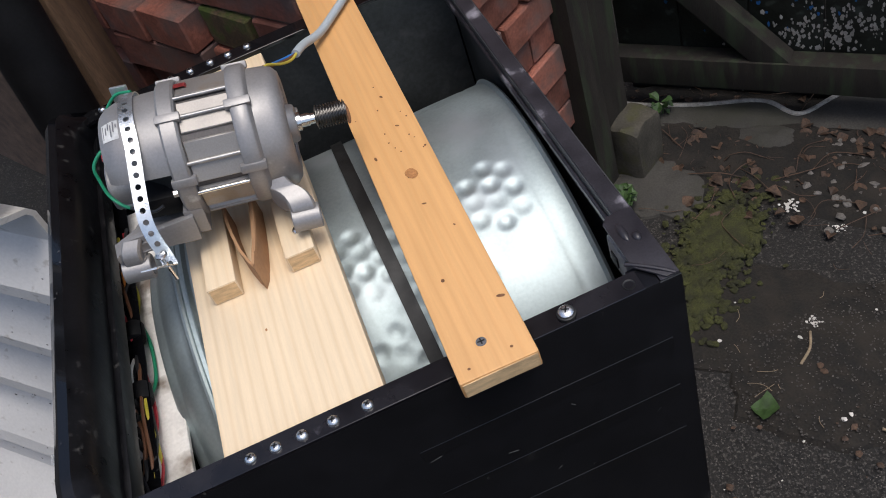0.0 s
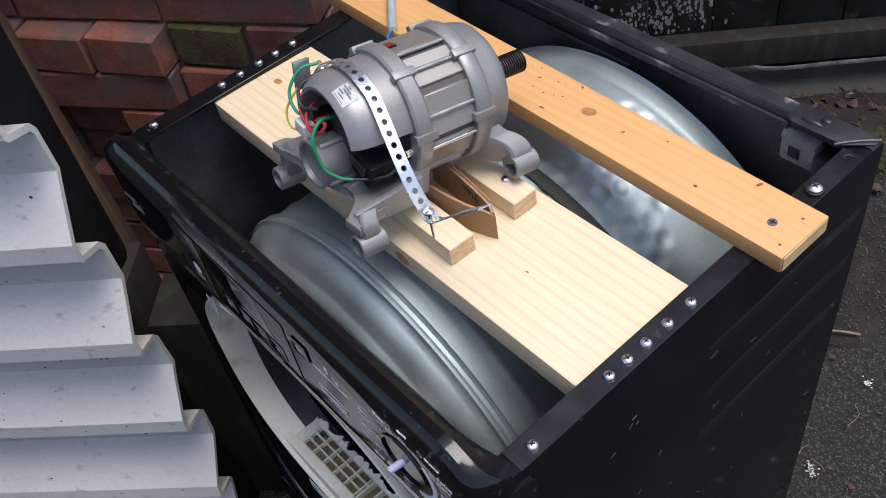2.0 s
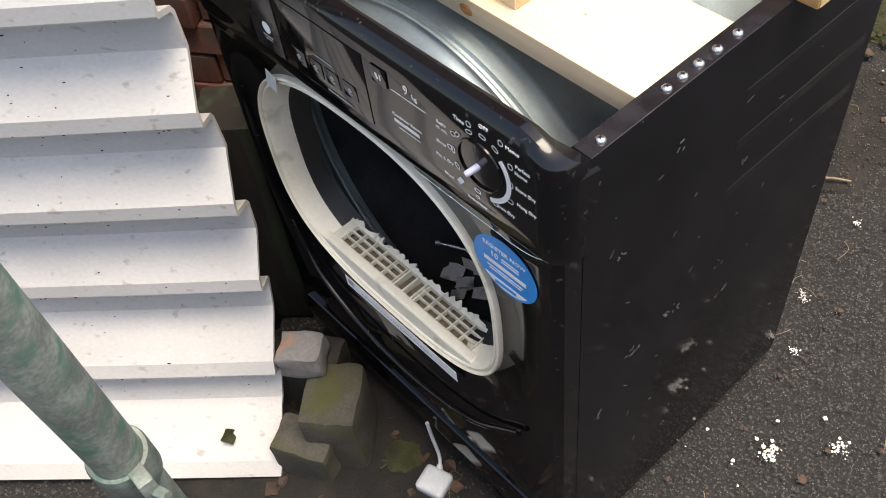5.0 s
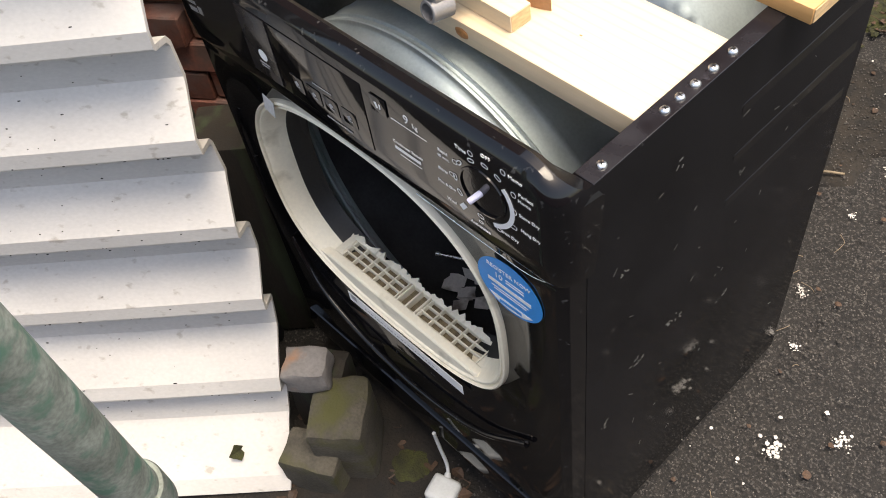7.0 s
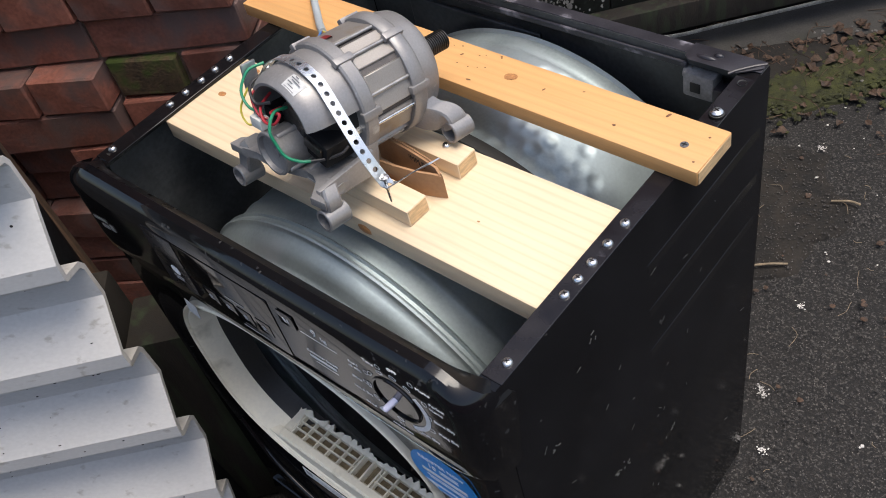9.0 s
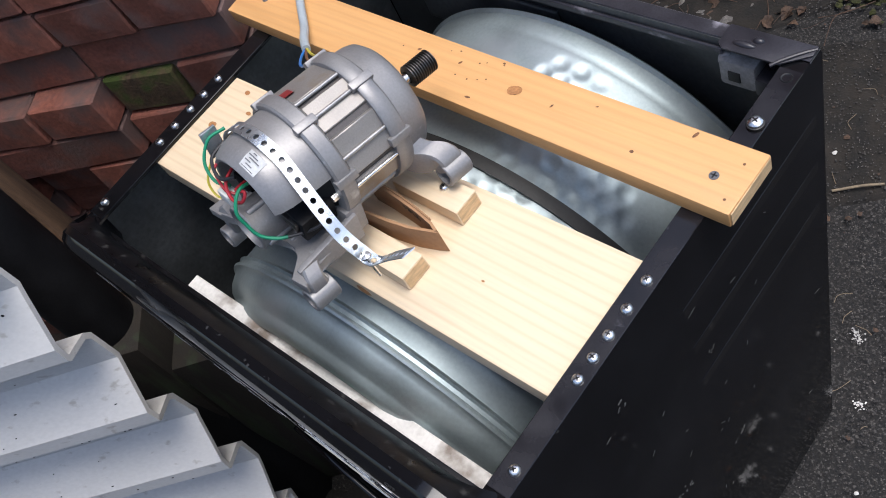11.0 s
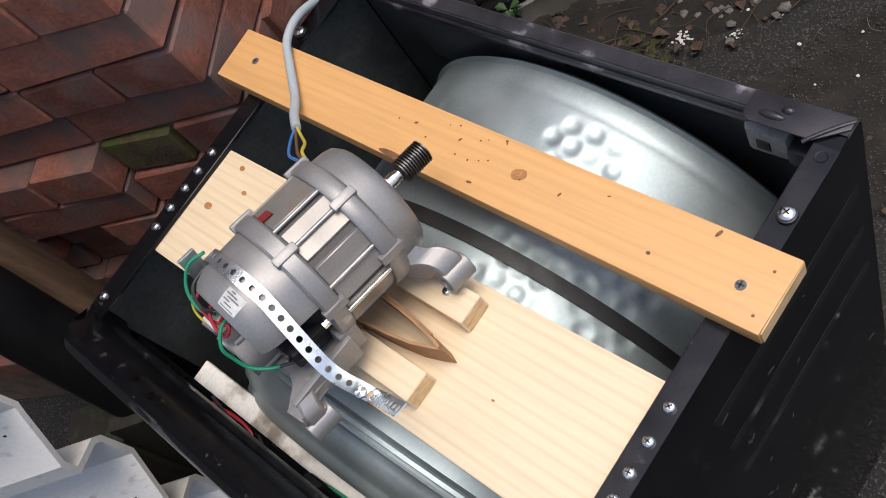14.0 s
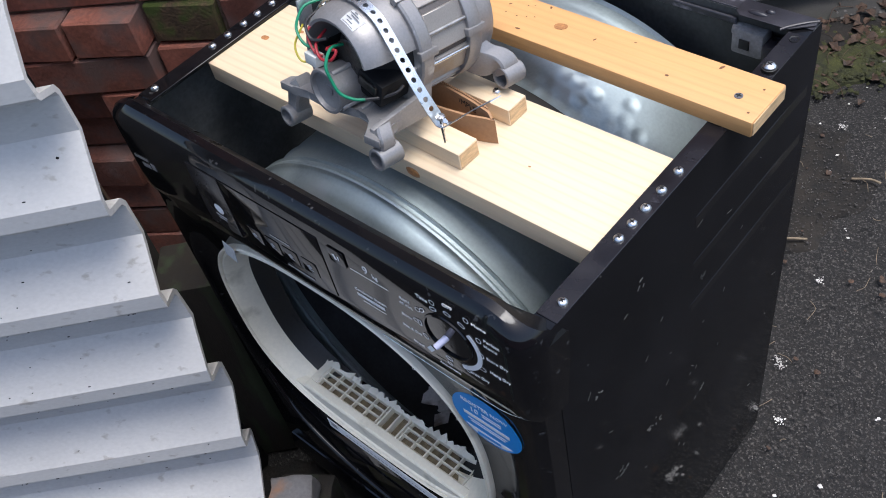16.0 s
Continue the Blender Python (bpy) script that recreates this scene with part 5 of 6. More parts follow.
# catch on the back panel and embossed pressing
part("catch", box(0.545, 0.565, BACK - 0.030, BACK - 0.004, 0.770, 0.792, 0.004, 2), M["flange"], back_panel, "grey plastic clip")
part("catch_hole", cyl((0.5445, BACK - 0.017, 0.781), (0.5435, BACK - 0.017, 0.781), 0.005, seg=14), M["rubber"], back_panel)
part("pressing", box(0.08, 0.30, BACK - 0.0075, BACK - 0.001, 0.70, 0.775, 0.006, 3), M["inside"], back_panel, "pressed recess in the back panel")
part("rail", box(0.03, 0.51, BACK - 0.0215, BACK - 0.0175, RIM - 0.018, RIM - 0.009, 0.0015, 1), M["flange"], back_panel, "bright worn edge of the rail")
# broken plinth trim hanging below the front
plinth = part("plinth", prism([(-0.050, 0.062), (-0.062, 0.075), (-0.066, 0.105), (-0.060, 0.135), (-0.050, 0.140)], 0.02, RIGHT - 0.03, "x"), M["gloss"], dryer, "black plastic plinth trim")
part("trim_lip", pipe([(0.06, -0.060, 0.36), (0.11, -0.066, 0.285), (0.20, -0.070, 0.245), (0.32, -0.072, 0.235), (0.44, -0.070, 0.262), (0.53, -0.063, 0.33)], 0.0045, 10, 8), M["gloss"], front_panel, "curved moulding below the door opening")

# ---------------------------------------------------------------- around the dryer
def lean_post(name, cx, cy, half_w, half_t, top, lean, turn, material, label, category):
    bm = bmesh.new()
    c, s = math.cos(turn), math.sin(turn)
    rings = []
    n = 24
    for k in range(n + 1):
        z = -0.01 + (top + 0.01) * k / n
        dx = -lean * (z - 0.65)
        ring_ = []
        for a, b in ((-1, -1), (-0.92, -1.0), (0.92, -1), (1, -0.85), (1, 0.9), (0.9, 1), (-0.9, 1), (-1, 0.9)):
            w = 1 + 0.03 * noise.noise(Vector((a * 3, b * 3, z * 6)))
            u, v = half_w * a * w, half_t * b * w
            ring_.append(bm.verts.new((cx + dx + c * u - s * v, cy + s * u + c * v, z)))
        rings.append(ring_)
    for a, b in zip(rings, rings[1:]):
        for k in range(8):
            bm.faces.new((a[k], a[(k + 1) % 8], b[(k + 1) % 8], b[k]))
    bm.faces.new(rings[0][::-1])
    bm.faces.new(rings[-1])
    return solo(name, bm, material, label, category)


lean_post("timber_post", -0.300, -0.064, 0.054, 0.03, 1.6, 0.16, radians(-17), M["oldwood"], "weathered brown timber post leaning by the brick wall", "post")
pipe_b = solo("drain_pipe", pipe([(-0.10, -0.125, -0.01), (-0.20, -0.105, 0.65), (-0.345, -0.075, 1.55)], 0.046, 28, 6), M["blackplastic"], "black plastic drain pipe beside the timber post", "pipe")

rail_t = Matrix.Translation((-0.13, -0.085, 0.0)) @ Matrix.Rotation(YARD, 4, "Z")
# timber extended as a dark fill that paints the shade of this gap
baulk = thing("timber_stack", (-0.13, -0.085, 0.0), "timber offcuts behind the sheet, dark fill for the shaded gap", "timber")
for x0, x1, z1 in ((-0.20, -0.095, 0.50), (-0.09, 0.005, 0.54), (0.010, 0.10, 0.47)):
    part("plank", box(x0, x1, -0.04, 0.04 + 0.02 * (x0 > -0.1), 0.0, z1, 0.006, 2, m=rail_t), M["darkwood"], baulk)
tube = thing("scaffold_tube", (0.296, -0.414, 0.0), "leaning galvanised scaffold tube with green verdigris", "pole")
T0, T1 = Vector((0.286, -0.427, 0.012)), Vector((0.470, -0.446, 1.000))
TD = (T1 - T0).normalized()
L_ = (T1 - T0).length
part("tube", lathe([(0, 0.0205), (0, 0.0242), (L_ - 0.001, 0.0242), (L_, 0.0236), (L_, 0.0215), (L_ - 0.002, 0.0205), (0.3, 0.0205)], T0, TD, 40), M["verdigris"], tube)
CZ = 0.615 / 0.994
collar = part("coupler", lathe([(0, 0.0245), (0, 0.0285), (0.004, 0.030), (0.050, 0.030), (0.054, 0.0285), (0.054, 0.0245)], T0 + TD * (CZ - 0.054), TD, 40), M["verdigris"], tube, "scaffold coupler")
cp = T0 + TD * (CZ - 0.027)
part("coupler_bolt", cyl(cp + Vector((0.03, 0.0, 0)), cp + Vector((0.062, 0.012, 0.004)), 0.006, seg=6), M["verdigris"], collar)
part("coupler_flap", box(-0.014, 0.014, -0.008, 0.008, -0.024, 0.024, 0.003, 2, m=Matrix.Translation(cp + Vector((0.036, 0.004, 0)))), M["verdigris"], collar)

# stones, plug and litter by the front
def rock(name, c, size, seed, material, label, turn=0.0, rough=0.12, cuts=3):
    bm = bmesh.new()
    bmesh.ops.create_cube(bm, size=1)
    bmesh.ops.bevel(bm, geom=bm.edges[:], offset=0.10, segments=2, profile=0.6, affect="EDGES")
    bmesh.ops.subdivide_edges(bm, edges=bm.edges[:], cuts=cuts, use_grid_fill=True)
    for v in bm.verts:
        d = noise.noise_vector(v.co * 2.1 + Vector((seed, 0, 0))) * rough + noise.noise_vector(v.co * 7 + Vector((0, seed, 0))) * rough * 0.3
        v.co += d
    bmesh.ops.transform(bm, matrix=Matrix.Translation(c) @ Matrix.Rotation(turn, 4, "Z") @ Matrix.Diagonal((*size, 1)), verts=bm.verts)
    return solo(name, bm, material, label, "stone")


rock("stone_block", (0.208, -0.152, 0.074), (0.090, 0.110, 0.160), 3, M["stone"], "mossy grey stone block standing by the dryer", radians(42), 0.05)
rock("stone_block", (0.200, -0.215, 0.035), (0.095, 0.07, 0.11), 7, M["stone"], "low mossy stone half under the sheet", radians(30), 0.07)
rock("stone_chunk", (0.138, -0.147, 0.176), (0.068, 0.056, 0.050), 5, M["slate"], "broken grey stone chunk with brown edges", radians(40), 0.10)
rock("stone_block", (0.128, -0.128, 0.070), (0.09, 0.075, 0.165), 11, M["darkwood"], "dark stone in the gap behind the sheet", radians(35), 0.06)

plug = thing("mains_plug", (0.372, -0.100, 0.0), "grey-white mains plug lying on the ground", "plug")
part("body", box(-0.024, 0.024, -0.022, 0.022, 0, 0.022, 0.008, 3, m=Matrix.Translation((0.372, -0.106, 0.004)) @ Matrix.Rotation(0.3, 4, "Z")), M["plug"], plug)
part("flex", pipe([(0.363, -0.086, 0.016), (0.350, -0.074, 0.03), (0.338, -0.072, 0.07), (0.332, -0.072, 0.11)], 0.0030, 10, 8), M["plug"], plug, "grey-white flex")
part("sleeve", cyl((0.368, -0.094, 0.015), (0.358, -0.081, 0.021), 0.0085, 0.0045, 16), M["plug"], plug)

patch("soil", 0.20, -0.16, 0.34, 0.22, radians(10), M["soil"], "dark damp soil with litter by the dryer front", 0.010, 2)
patch("soil", -0.28, 0.98, 0.42, 0.20, radians(46), M["soil"], "dark soil and leaf litter along the gate", 0.012, 3)
# thin soil that also paints the shade on the ground behind the dryer
patch("soil", 0.24, 0.86, 0.42, 0.20, radians(46), M["soil"], "thin soil over the asphalt, darkened for shade", 0.005, 4, rough=0.5)
patch("soil", 0.05, 1.28, 0.42, 0.16, radians(46), M["soil"], "dark soil and leaf litter along the gate", 0.012, 5)
patch("moss", -0.09, 0.83, 0.10, 0.05, radians(-38), M["moss"], "green moss growing over the worn asphalt", 0.012, 6, rough=0.9)
patch("moss", 0.05, 0.71, 0.07, 0.03, radians(-50), M["moss"], "green moss growing over the worn asphalt", 0.010, 8, rough=0.9)
patch("moss", 0.26, 1.37, 0.17, 0.09, radians(40), M["moss"], "green moss growing over the worn asphalt", 0.010, 12)
patch("moss", 0.38, 1.52, 0.22, 0.08, radians(40), M["moss"], "green moss growing over the worn asphalt", 0.010, 13)
patch("moss", 0.30, -0.11, 0.05, 0.045, 0.3, M["moss"], "green moss at the foot of the dryer", 0.014, 9)
patch("concrete", 0.72, 1.32, 0.36, 0.24, radians(-60), M["concrete"], "smooth grey concrete patch in the yard", 0.005, 14, rough=0.15)
patch("concrete", -0.28, 0.79, 0.13, 0.10, radians(30), M["concrete"], "worn stone slab sunk in the soil", 0.016, 15, rough=0.25)
patch("concrete", -0.26, 1.04, 0.085, 0.05, radians(40), M["concrete"], "worn stone slab sunk in the soil", 0.020, 16, rough=0.25)


def leaf_mesh(seed, size):
    """One curled dead leaf."""
    r = random.Random(seed)
    bm = bmesh.new()
    n = 6
    rows = []
    for i in range(n + 1):
        f = i / n
        w = size * 0.42 * math.sin(math.pi * min(0.98, max(0.02, f))) * r.uniform(0.8, 1.15)
        z = size * 0.25 * math.sin(f * 3 + seed) * 0.6
        rows.append([bm.verts.new((size * (f - 0.5), -w, z + abs(w) * 0.5)), bm.verts.new((size * (f - 0.5), 0, z)), bm.verts.new((size * (f - 0.5), w, z + abs(w) * r.uniform(0.2, 0.7)))])
    for a, b in zip(rows, rows[1:]):
        for j in range(2):
            bm.faces.new((a[j], b[j], b[j + 1], a[j + 1]))
    return bm


def scatter(name, count, place, sizes, material, label, seed, kind_mesh="leaf", flat=0.5):
    """Many small pieces of litter in one mesh."""
    rng = random.Random(seed)
    verts, faces = [], []
    for k in range(count):
        x, y = place(rng)
        size = rng.uniform(*sizes)
        if kind_mesh == "leaf":
            bm = leaf_mesh(rng.randint(0, 999), size)
        elif kind_mesh == "twig":
            bend = rng.uniform(-0.25, 0.25) * size
            bm = pipe([(-size / 2, 0, 0), (-size * 0.15, bend, 0.1 * size * rng.random()), (size * 0.2, bend * 0.4, 0.1 * size * rng.random()), (size / 2, -bend * 0.5, 0)], max(0.0005, size * 0.009), 5, 3)
        else:
            bm = bmesh.new()
            bmesh.ops.create_icosphere(bm, subdivisions=1, radius=size / 2)
            for v in bm.verts:
                v.co = Vector((v.co.x * rng.uniform(0.7, 1.3), v.co.y * rng.uniform(0.6, 1.2), v.co.z * flat * rng.uniform(0.6, 1.2)))
        m = Matrix.Translation((x, y, 0.006 + size * 0.05)) @ Matrix.Rotation(rng.uniform(0, 6.28), 4, "Z") @ Matrix.Rotation(rng.uniform(-0.35, 0.35), 4, "X")
        base = len(verts)
        bm.verts.ensure_lookup_table()
        verts += [tuple(m @ v.co) for v in bm.verts]
        bm.verts.index_update()
        faces += [tuple(base + v.index for v in f.verts) for f in bm.faces]
        bm.free()
    me = bpy.data.meshes.new(name)
    me.from_pydata(verts, [], faces)
    me.materials.append(material)
    ob = new(name, me)
    return tagged(ob, label, "litter", kind="stuff")


def along_gate(spread, lo, hi, off):
    def f(r):
        u, v = r.uniform(lo, hi), r.gauss(off, spread)
        p = Vector((-0.3, 1.12, 0)) + U * u + V * v
        return p.x, p.y
    return f


M["straw"] = mat("pale dry straw", (0.22, 0.17, 0.11), 0.8, vary=0.3, scale=60, fine=300)


def in_box(x0, x1, y0, y1):
    return lambda r: (r.uniform(x0, x1), r.uniform(y0, y1))


scatter("dead_leaves", 620, along_gate(0.085, -0.50, 1.0, -0.13), (0.010, 0.034), M["leaf"], "brown dead leaves heaped along the gate", 1)
scatter("dead_leaves", 70, in_box(0.08, 0.48, -0.34, -0.06), (0.010, 0.03), M["leaf"], "brown dead leaves by the dryer front", 2)
scatter("dead_leaves", 60, in_box(0.15, 0.50, 1.28, 1.62), (0.010, 0.03), M["leaf"], "brown dead leaves over the moss", 9)
scatter("twigs", 120, along_gate(0.13, -0.45, 1.0, -0.18), (0.03, 0.12), M["leaf"], "thin dry twigs among the leaves", 3, "twig")
scatter("twigs", 130, in_box(0.10, 1.5, -0.1, 1.2), (0.010, 0.045), M["straw"], "pale dry stalks on the asphalt", 4, "twig")
scatter("moss_clumps", 1500, lambda r: (lambda u, v: (-0.10 + 0.55 * u + 0.35 * v, 0.84 - 0.62 * u + 0.40 * v))(min(0.34, max(-0.2, r.gauss(0.08, 0.12))), r.gauss(0, 0.07)), (0.005, 0.020), M["moss"], "tufts of yellow-green moss on the asphalt", 31, "stone", 0.45)
scatter("moss_clumps", 1400, lambda r: (lambda u, v: (0.30 + 0.7 * u - 0.6 * v, 1.42 + 0.7 * u + 0.6 * v))(r.uniform(-0.20, 0.35), r.gauss(0, 0.055)), (0.005, 0.020), M["moss"], "tufts of yellow-green moss on the asphalt", 32, "stone", 0.45)
scatter("gravel", 220, along_gate(0.09, -0.3, 1.0, -0.10), (0.004, 0.013), M["grit"], "small grey stones among the leaves", 5, "stone")
scatter("gravel", 60, lambda r: (r.gauss(-0.10, 0.09), r.gauss(1.13, 0.06)), (0.010, 0.024), M["grit"], "grey pebbles below the gate", 15, "stone")
scatter("grit", 9000, in_box(0.15, 1.3, -0.1, 1.3), (0.0010, 0.0030), M["grit"], "loose pale grit on the asphalt", 6, "stone")
scatter("grit", 14000, in_box(0.15, 1.3, -0.1, 1.3), (0.0018, 0.0050), M["darkgrit"], "dark stone chippings bedded in the asphalt", 16, "stone")
scatter("white_chips", 150, in_box(0.0, 1.4, 0.0, 1.4), (0.003, 0.010), M["chip"], "scattered white paint chips on the asphalt", 7, "stone", 0.3)
scatter("brown_chips", 160, in_box(0.2, 1.4, 0.0, 1.3), (0.004, 0.016), M["leaf"], "scattered brown scraps of leaf on the asphalt", 8, "stone", 0.3)
for k, (x, y, s) in enumerate(((0.70, 0.30, 0.020), (0.77, 0.38, 0.016), (0.56, 0.59, 0.010), (0.54, 0.79, 0.009), (0.57, 0.11, 0.014), (-0.07, 0.97, 0.020), (0.02, 1.01, 0.012), (0.18, 0.85, 0.014), (0.39, 1.20, 0.010), (0.62, 0.48, 0.010), (0.57, 0.58, 0.009))):
    pos = lambda r, x=x, y=y, s=s: (x + r.gauss(0, s * 0.45), y + r.gauss(0, s * 0.45))
    scatter("white_splash", 34, pos, (s * 0.10, s * 0.42), M["chip"], "white splash on the asphalt", 20 + k, "stone", 0.12)
for k, (x, y, size, turn) in enumerate(((0.44, 0.845, 0.085, 0.6), (0.50, 1.07, 0.055, 0.3), (0.22, 0.81, 0.07, -0.8))):
    stick = pipe([(x - size / 2 * math.cos(turn), y - size / 2 * math.sin(turn), 0.008), (x + 0.006, y + 0.004, 0.012), (x + size / 2 * math.cos(turn), y + size / 2 * math.sin(turn), 0.008)], 0.0024, 8, 5)
    solo("stick", stick, M["straw"], "short pale dry stick lying on the asphalt", "stick")
fallen = leaf_mesh(4, 0.045)
bmesh.ops.transform(fallen, matrix=Matrix.Translation((0.29, 0.69, 0.012)) @ Matrix.Rotation(0.9, 4, "Z") @ Matrix.Diagonal((1, 1.3, 1, 1)), verts=fallen.verts)
solo("fallen_leaf", fallen, M["green"], "single green leaf fallen on the asphalt", "leaf")


def weed(cx, cy, n, seed, size):
    t = thing("weed", (cx, cy, 0), "small green weed growing at the foot of the post", "plant", "weeds at the wall")
    rng = random.Random(seed)
    for k in range(n):
        bm = leaf_mesh(rng.randint(0, 99), size * rng.uniform(0.6, 1.2))
        a = rng.uniform(0, 6.28)
        h = rng.uniform(0.01, size * 2.2)
        m = Matrix.Translation((cx + 0.6 * size * math.cos(a), cy + 0.6 * size * math.sin(a), h)) @ Matrix.Rotation(a, 4, "Z") @ Matrix.Rotation(rng.uniform(-0.5, 0.6), 4, "Y")
        bmesh.ops.transform(bm, matrix=m, verts=bm.verts)
        part("leaf", bm, M["green"], t)
        if k % 2 == 0:
            part("stem", pipe([(cx, cy, -0.01), (cx + 0.2 * size * math.cos(a), cy + 0.2 * size * math.sin(a), h * 0.5), (cx + 0.5 * size * math.cos(a), cy + 0.5 * size * math.sin(a), h)], 0.0009, 5, 4), M["green"], t)


weed(-0.25, 0.71, 34, 1, 0.026)
weed(-0.20, 0.67, 26, 2, 0.022)
weed(-0.17, 0.63, 18, 5, 0.018)
weed(-0.45, 0.90, 9, 3, 0.026)
weed(0.03, 0.62, 6, 4, 0.015)

# grime specks and one dead leaf on the sheet
specks = bmesh.new()
rng = random.Random(31)
for k in range(620):
    s_ = rng.uniform(0.02, 0.9)
    crest = 0.015 + 0.157 * rng.randint(1, 6)
    zz = crest - abs(rng.gauss(0, 0.03)) if k % 3 else rng.uniform(0.1, 1.1)
    p = sheet_point(s_, min(max(zz, 0.04), 1.2))
    r_ = rng.uniform(0.0005, 0.0016) if k % 40 else rng.uniform(0.002, 0.0042)
    m_ = Matrix.Translation(p + SHEET_N * 0.0006) @ Matrix.Rotation(YARD, 4, "Z") @ Matrix.Diagonal((r_ * rng.uniform(0.8, 2.2), 0.0008, r_ * rng.uniform(0.5, 1.0), 1))
    bmesh.ops.create_icosphere(specks, subdivisions=1, radius=1, matrix=m_)
tagged(part("grime_specks", specks, M["soil"]), "dark specks of grime and lichen on the sheet", "grime", kind="stuff")
lf = leaf_mesh(8, 0.03)
bmesh.ops.transform(lf, matrix=Matrix.Translation(sheet_point(0.085, 0.062) + SHEET_N * 0.004 + Vector((0, 0, 0.004))) @ Matrix.Rotation(YARD + 0.5, 4, "Z") @ Matrix.Rotation(radians(50), 4, "X"), verts=lf.verts)
solo("dead_leaf", lf, M["moss"], "single curled dark leaf stuck on the sheet", "leaf")

# gate at the back of the yard
G0 = Vector((-0.3, 1.12, 0))
GM = along(G0, YARD)
gate = thing("wooden_gate", tuple(G0), "old dark wooden gate with peeling blue and white paint", "gate")


def gbox(x0, x1, y0, y1, z0, z1, bev=0.003, tilt=0.0, piv=(0, 0)):
    m = GM
    if tilt:
        m = GM @ Matrix.Translation((piv[0], 0, piv[1])) @ Matrix.Rotation(tilt, 4, "Y") @ Matrix.Translation((-piv[0], 0, -piv[1]))
    return box(x0, x1, y0, y1, z0, z1, bev, 2, m=m)


part("bottom_rail", gbox(-0.36, 1.6, -0.035, 0.012, 0.088, 0.158), M["darkwood"], gate, "mossy bottom rail")
for k in range(14):
    x = -0.36 + k * 0.14
    part("board", gbox(x, x + 0.137, 0.014, 0.036, 0.095, 1.7, 0.003), M["gatepaint"], gate)
part("brace", gbox(-0.028, 0.028, -0.030, 0.013, 0.10, 1.3, 0.003, radians(-44), (-0.055, 0.10)), M["darkwood"], gate, "diagonal brace")
part("middle_rail", gbox(-0.36, 1.6, -0.028, 0.012, 0.85, 0.93), M["darkwood"], gate)
for key, n_, u0, z0, su, sz in (("chip", 190, 0.11, 0.225, 0.055, 0.035), ("chip", 60, 0.0, 0.19, 0.05, 0.02), ("w_blue", 40, -0.10, 0.245, 0.05, 0.03), ("w_blue", 30, 0.06, 0.30, 0.06, 0.03)):
    rng = random.Random(n_)
    bm = bmesh.new()
    for k in range(n_):
        r_ = rng.uniform(0.0012, 0.006)
        c_ = (rng.gauss(u0, su), 0.0138, max(0.165, rng.gauss(z0, sz)))
        bm.faces.new([bm.verts.new(GM @ Vector((c_[0] + r_ * rng.uniform(0.3, 1.0) * math.cos(2 * math.pi * j / 7), c_[1], c_[2] + 1.6 * r_ * rng.uniform(0.3, 1.0) * math.sin(2 * math.pi * j / 7)))) for j in range(7)])
    bmesh.ops.solidify(bm, geom=bm.faces[:], thickness=0.0006)
    part("paint_remnant", bm, M[key], gate, "flaking white paint" if key == "chip" else "flaking blue paint", smooth=False)["kind"] = "stuff"
ledge = bmesh.new()
tw = [(-0.50, 0.02, 0.012), (-0.36, -0.03, 0.014), (-0.20, -0.015, 0.010), (-0.06, 0.005, 0.018), (0.02, -0.012, 0.004), (0.10, 0.045, 0.020), (0.22, 0.060, 0.030), (0.34, 0.03, 0.016), (0.50, 0.03, 0.016), (0.8, 0.03, 0.018), (1.6, 0.03, 0.018)]
threshold = thing("threshold", tuple(G0), "lumpy concrete threshold with a white painted edge under the gate", "threshold")
top = smooth_path([Vector(p) for p in tw], 10)
rows_ = []
for p in top:
    e = 0.010 * noise.noise(Vector((p.x * 9, 0, 5)))
    rows_.append([ledge.verts.new(GM @ Vector(q)) for q in ((p.x, p.y - 0.16 + e * 3, -0.012), (p.x, p.y - 0.075 + e, p.z * 0.55 + 0.002), (p.x, p.y - 0.004, p.z + 0.010), (p.x, p.y + 0.006, p.z + 0.010), (p.x, p.y + 0.010, -0.012))])
for a, b in zip(rows_, rows_[1:]):
    for j in range(4):
        ledge.faces.new((a[j], b[j], b[j + 1], a[j + 1]))
part("concrete_slope", ledge, M["concrete"], threshold)
part("painted_edge", pipe([GM @ (Vector(p) + Vector((0, 0, 0.010))) for p in tw], 0.0055, 8, 10), M["kerb"], threshold, "worn white paint")
# added black strip that paints the shade below the bottom rail
part("dark_gap", gbox(-0.36, 1.6, 0.06, 0.08, -0.01, 0.09, 0), M["bore"], gate, "black strip painted as the shade under the gate")
lean_post("gate_post", -0.405, 0.745, 0.045, 0.045, 1.7, 0.0, WALL, M["darkwood"], "mossy dark timber gate post by the brick pier", "post")
lean_post("gate_post", -0.335, 0.700, 0.024, 0.03, 1.7, 0.0, WALL, M["darkwood"], "narrow weathered batten beside the gate post", "post")
rock("post_stone", (-0.345, 0.79, 0.05), (0.07, 0.09, 0.17), 21, M["stone"], "mossy stone at the foot of the gate post", WALL, 0.08)

# unseen closing walls of the yard; the tall one is added height to block sky
tagged(part("wall_east", box(-2.6, 2.6, 2.9, 3.1, -0.02, 4.5, 0, m=along((-0.3, -0.6, 0), YARD)), M["brick"], smooth=False), "unseen tall brick wall added to block sky", "wall", kind="structure")
tagged(part("wall_south", box(-3.2, 3.2, -2.4, -2.2, -0.02, 1.2, 0, m=along((0.4, -0.4, 0), YARD)), M["brick"], smooth=False), "plain low brick wall closing the yard", "wall", kind="structure")

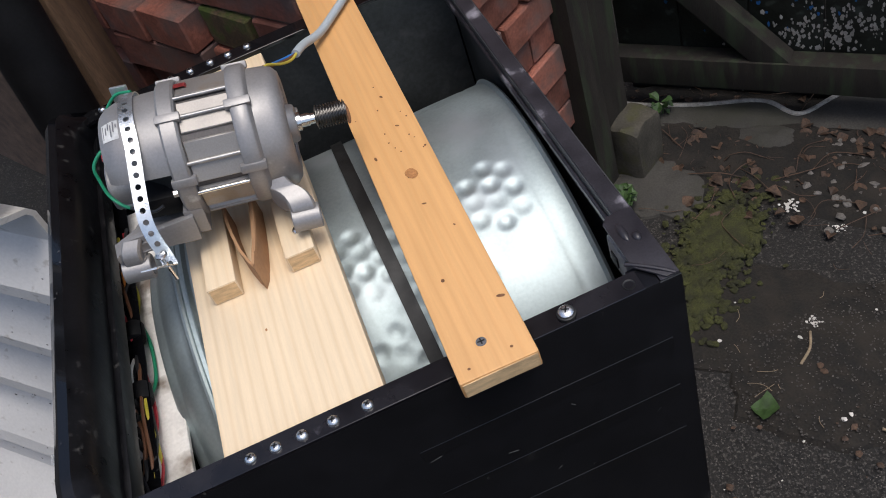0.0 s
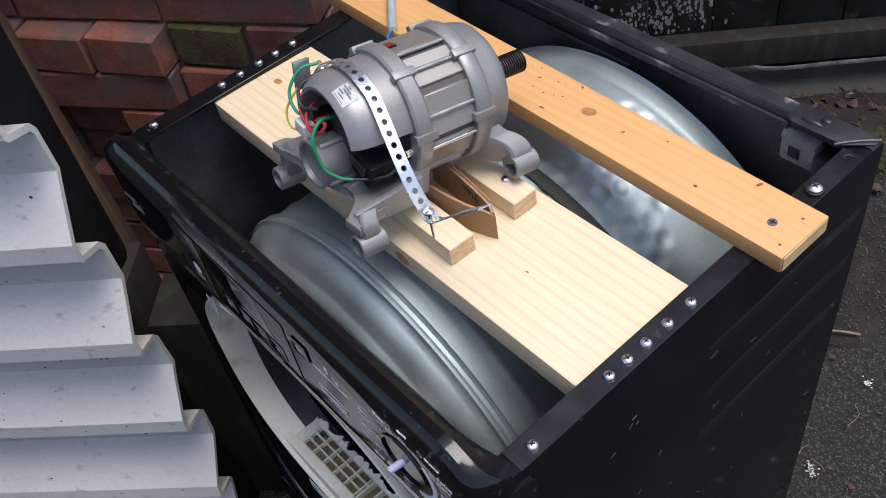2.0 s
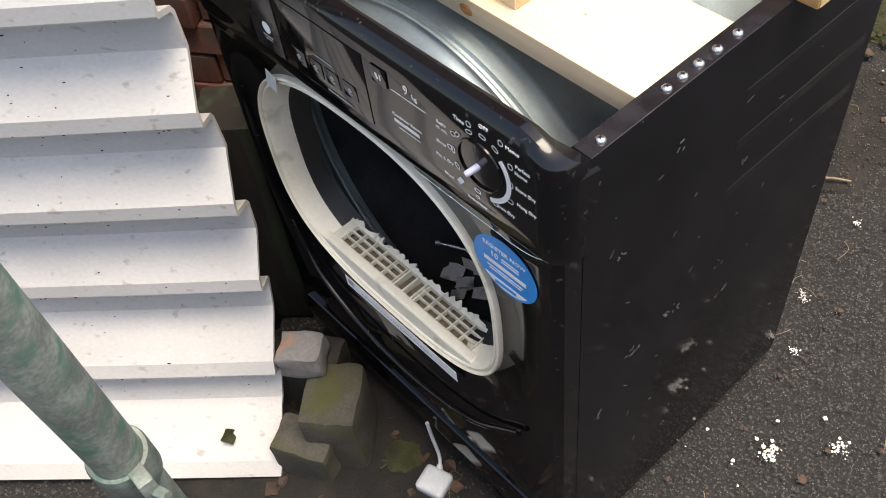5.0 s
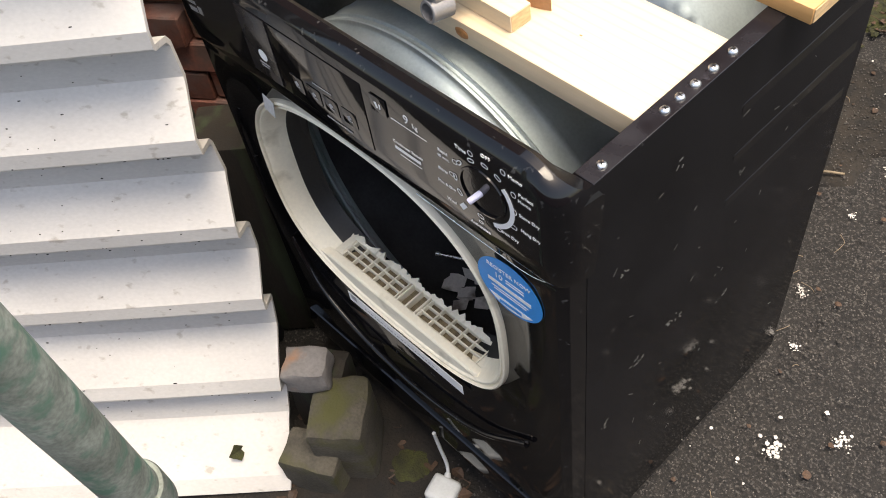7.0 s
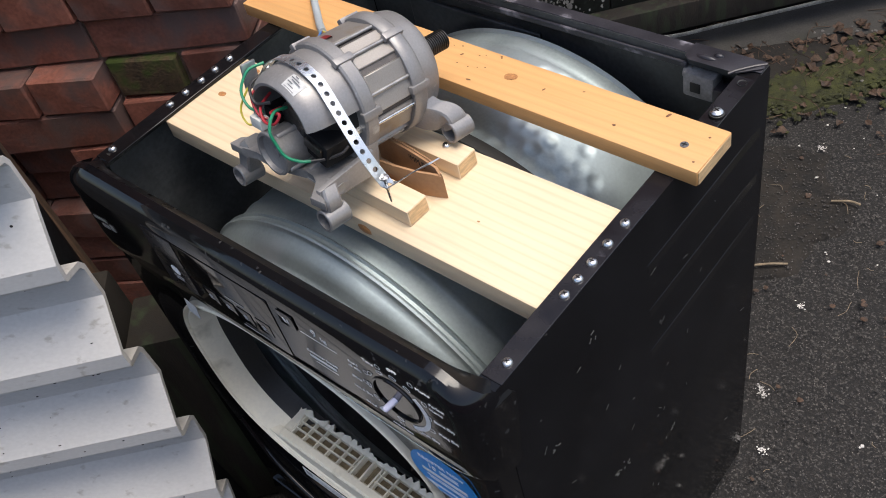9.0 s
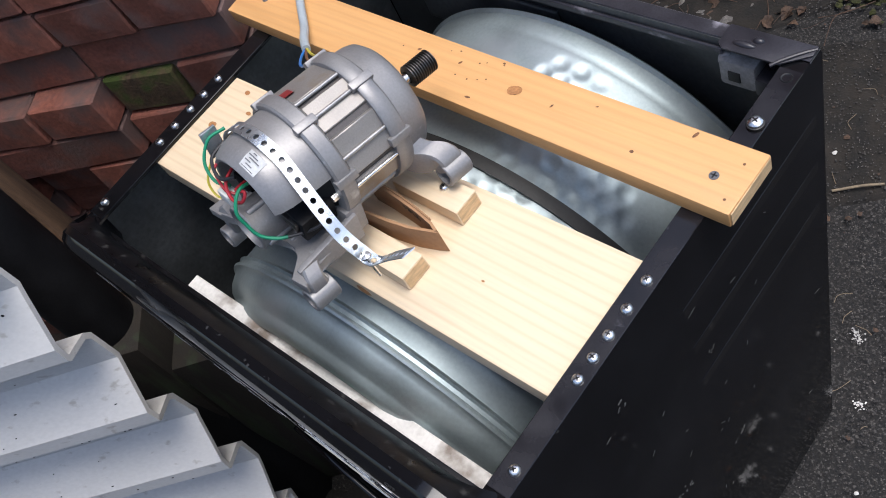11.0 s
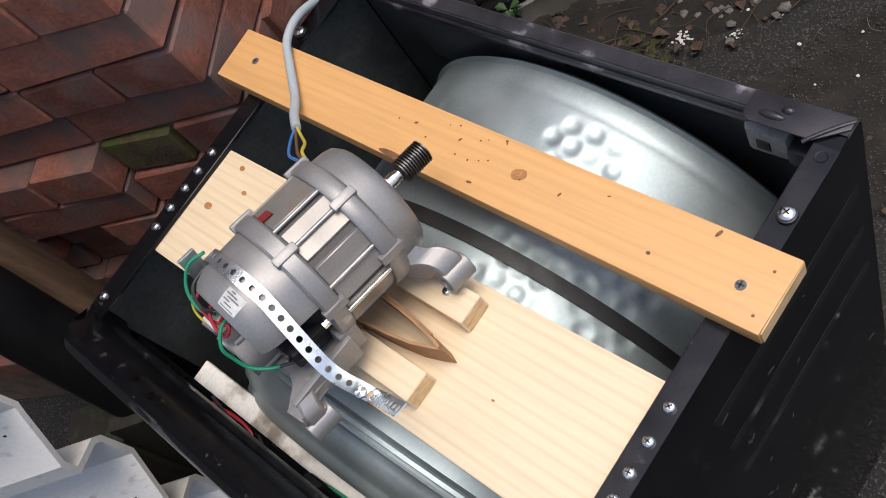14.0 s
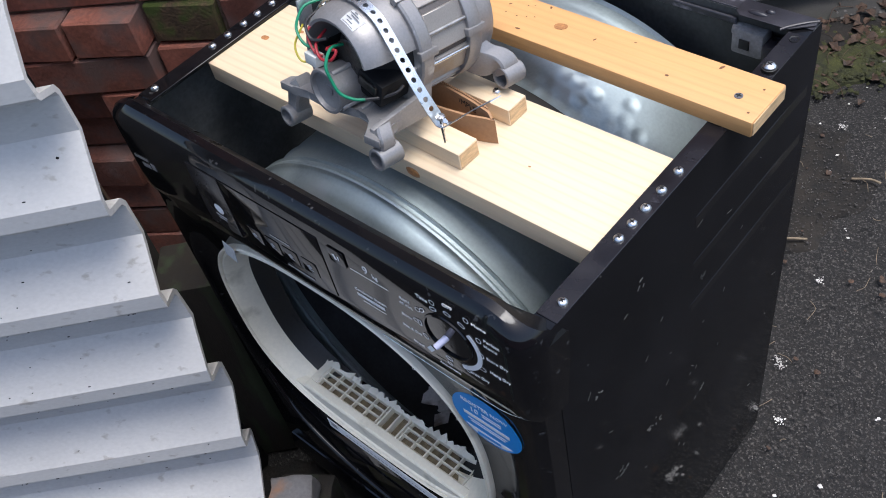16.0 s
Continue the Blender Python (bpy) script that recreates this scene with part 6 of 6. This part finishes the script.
# ---------------------------------------------------------------- bricks of the pier
def brick_mesh(name, w, d, h, seed):
    bm = bmesh.new()
    bmesh.ops.create_cube(bm, size=1)
    bmesh.ops.transform(bm, matrix=Matrix.Diagonal((w, d, h, 1)), verts=bm.verts)
    bmesh.ops.bevel(bm, geom=bm.edges[:], offset=0.0028, segments=1, affect="EDGES")
    for v in bm.verts:
        v.co += noise.noise_vector(v.co * 40 + Vector((seed, seed, 0))) * 0.0035
    me = bpy.data.meshes.new(name)
    bmesh.ops.recalc_face_normals(bm, faces=bm.faces)
    bm.to_mesh(me)
    bm.free()
    me.materials.append(M["brick"])
    return me


BH = 0.0600
headers = [brick_mesh("brick", 0.1075, 0.15, BH, k) for k in range(4)]
stretchers = [brick_mesh("brick", 0.2215, 0.10, BH, k + 10) for k in range(3)]
mossy = brick_mesh("brick", 0.106, 0.10, BH, 30)
mossy.materials.clear()
mossy.materials.append(M["mossbrick"])
PITCH = 0.0645
rng = random.Random(77)


def lay(me, x, y, z, m, spin=0.0):
    ob = new("brick", me)
    ob.parent = wall
    ob.matrix_local = m @ Matrix.Translation((x, y, z)) @ Matrix.Rotation(spin, 4, "Z") @ Matrix.Rotation(rng.uniform(-0.02, 0.02), 4, "Y")
    return ob


RETURN = MW @ Matrix.Rotation(radians(90), 4, "Z")
for k in range(3, 19):
    z = 0.841 + (k - 13) * PITCH + PITCH / 2
    # face course: k = 13 is the course whose foot lies at 0.841
    if k % 2:
        shift = 0.0
        for j in range(9):
            x = -0.052 - 0.1125 * j - shift
            out = {13: 0.0, 11: -0.024}.get(k, rng.choice((0.0, -0.006, -0.02)))
            me = rng.choice(headers)
            if k == 11 and j == 1:
                me, out = mossy, 0.012
            if k == 11 and j == 0:
                out = 0.010
            if k == 15 and j < 3:
                out = -0.010
            lay(me, x, 0.075 + out + (0 if me is not mossy else -0.032), z, MW, rng.uniform(-0.03, 0.03))
    else:
        for j in range(5):
            x = -0.110 - 0.2265 * j
            out = {12: 0.012, 14: -0.004}.get(k, rng.choice((0.012, 0.0, -0.008)))
            if k == 10 and j == 1:
                out = -0.022
            lay(rng.choice(stretchers), x, 0.05 + out, z, MW, rng.uniform(-0.02, 0.02))
    # return face
    if k % 2:
        for j in range(2):
            lay(rng.choice(stretchers), 0.26 + 0.2265 * j, 0.05 + rng.choice((0.0, -0.004, -0.012)), z, RETURN, rng.uniform(-0.02, 0.02))
    else:
        for j in range(4):
            lay(rng.choice(headers), 0.16 + 0.1125 * j, 0.075 + rng.choice((0.0, -0.008, 0.006)), z, RETURN, rng.uniform(-0.03, 0.03))
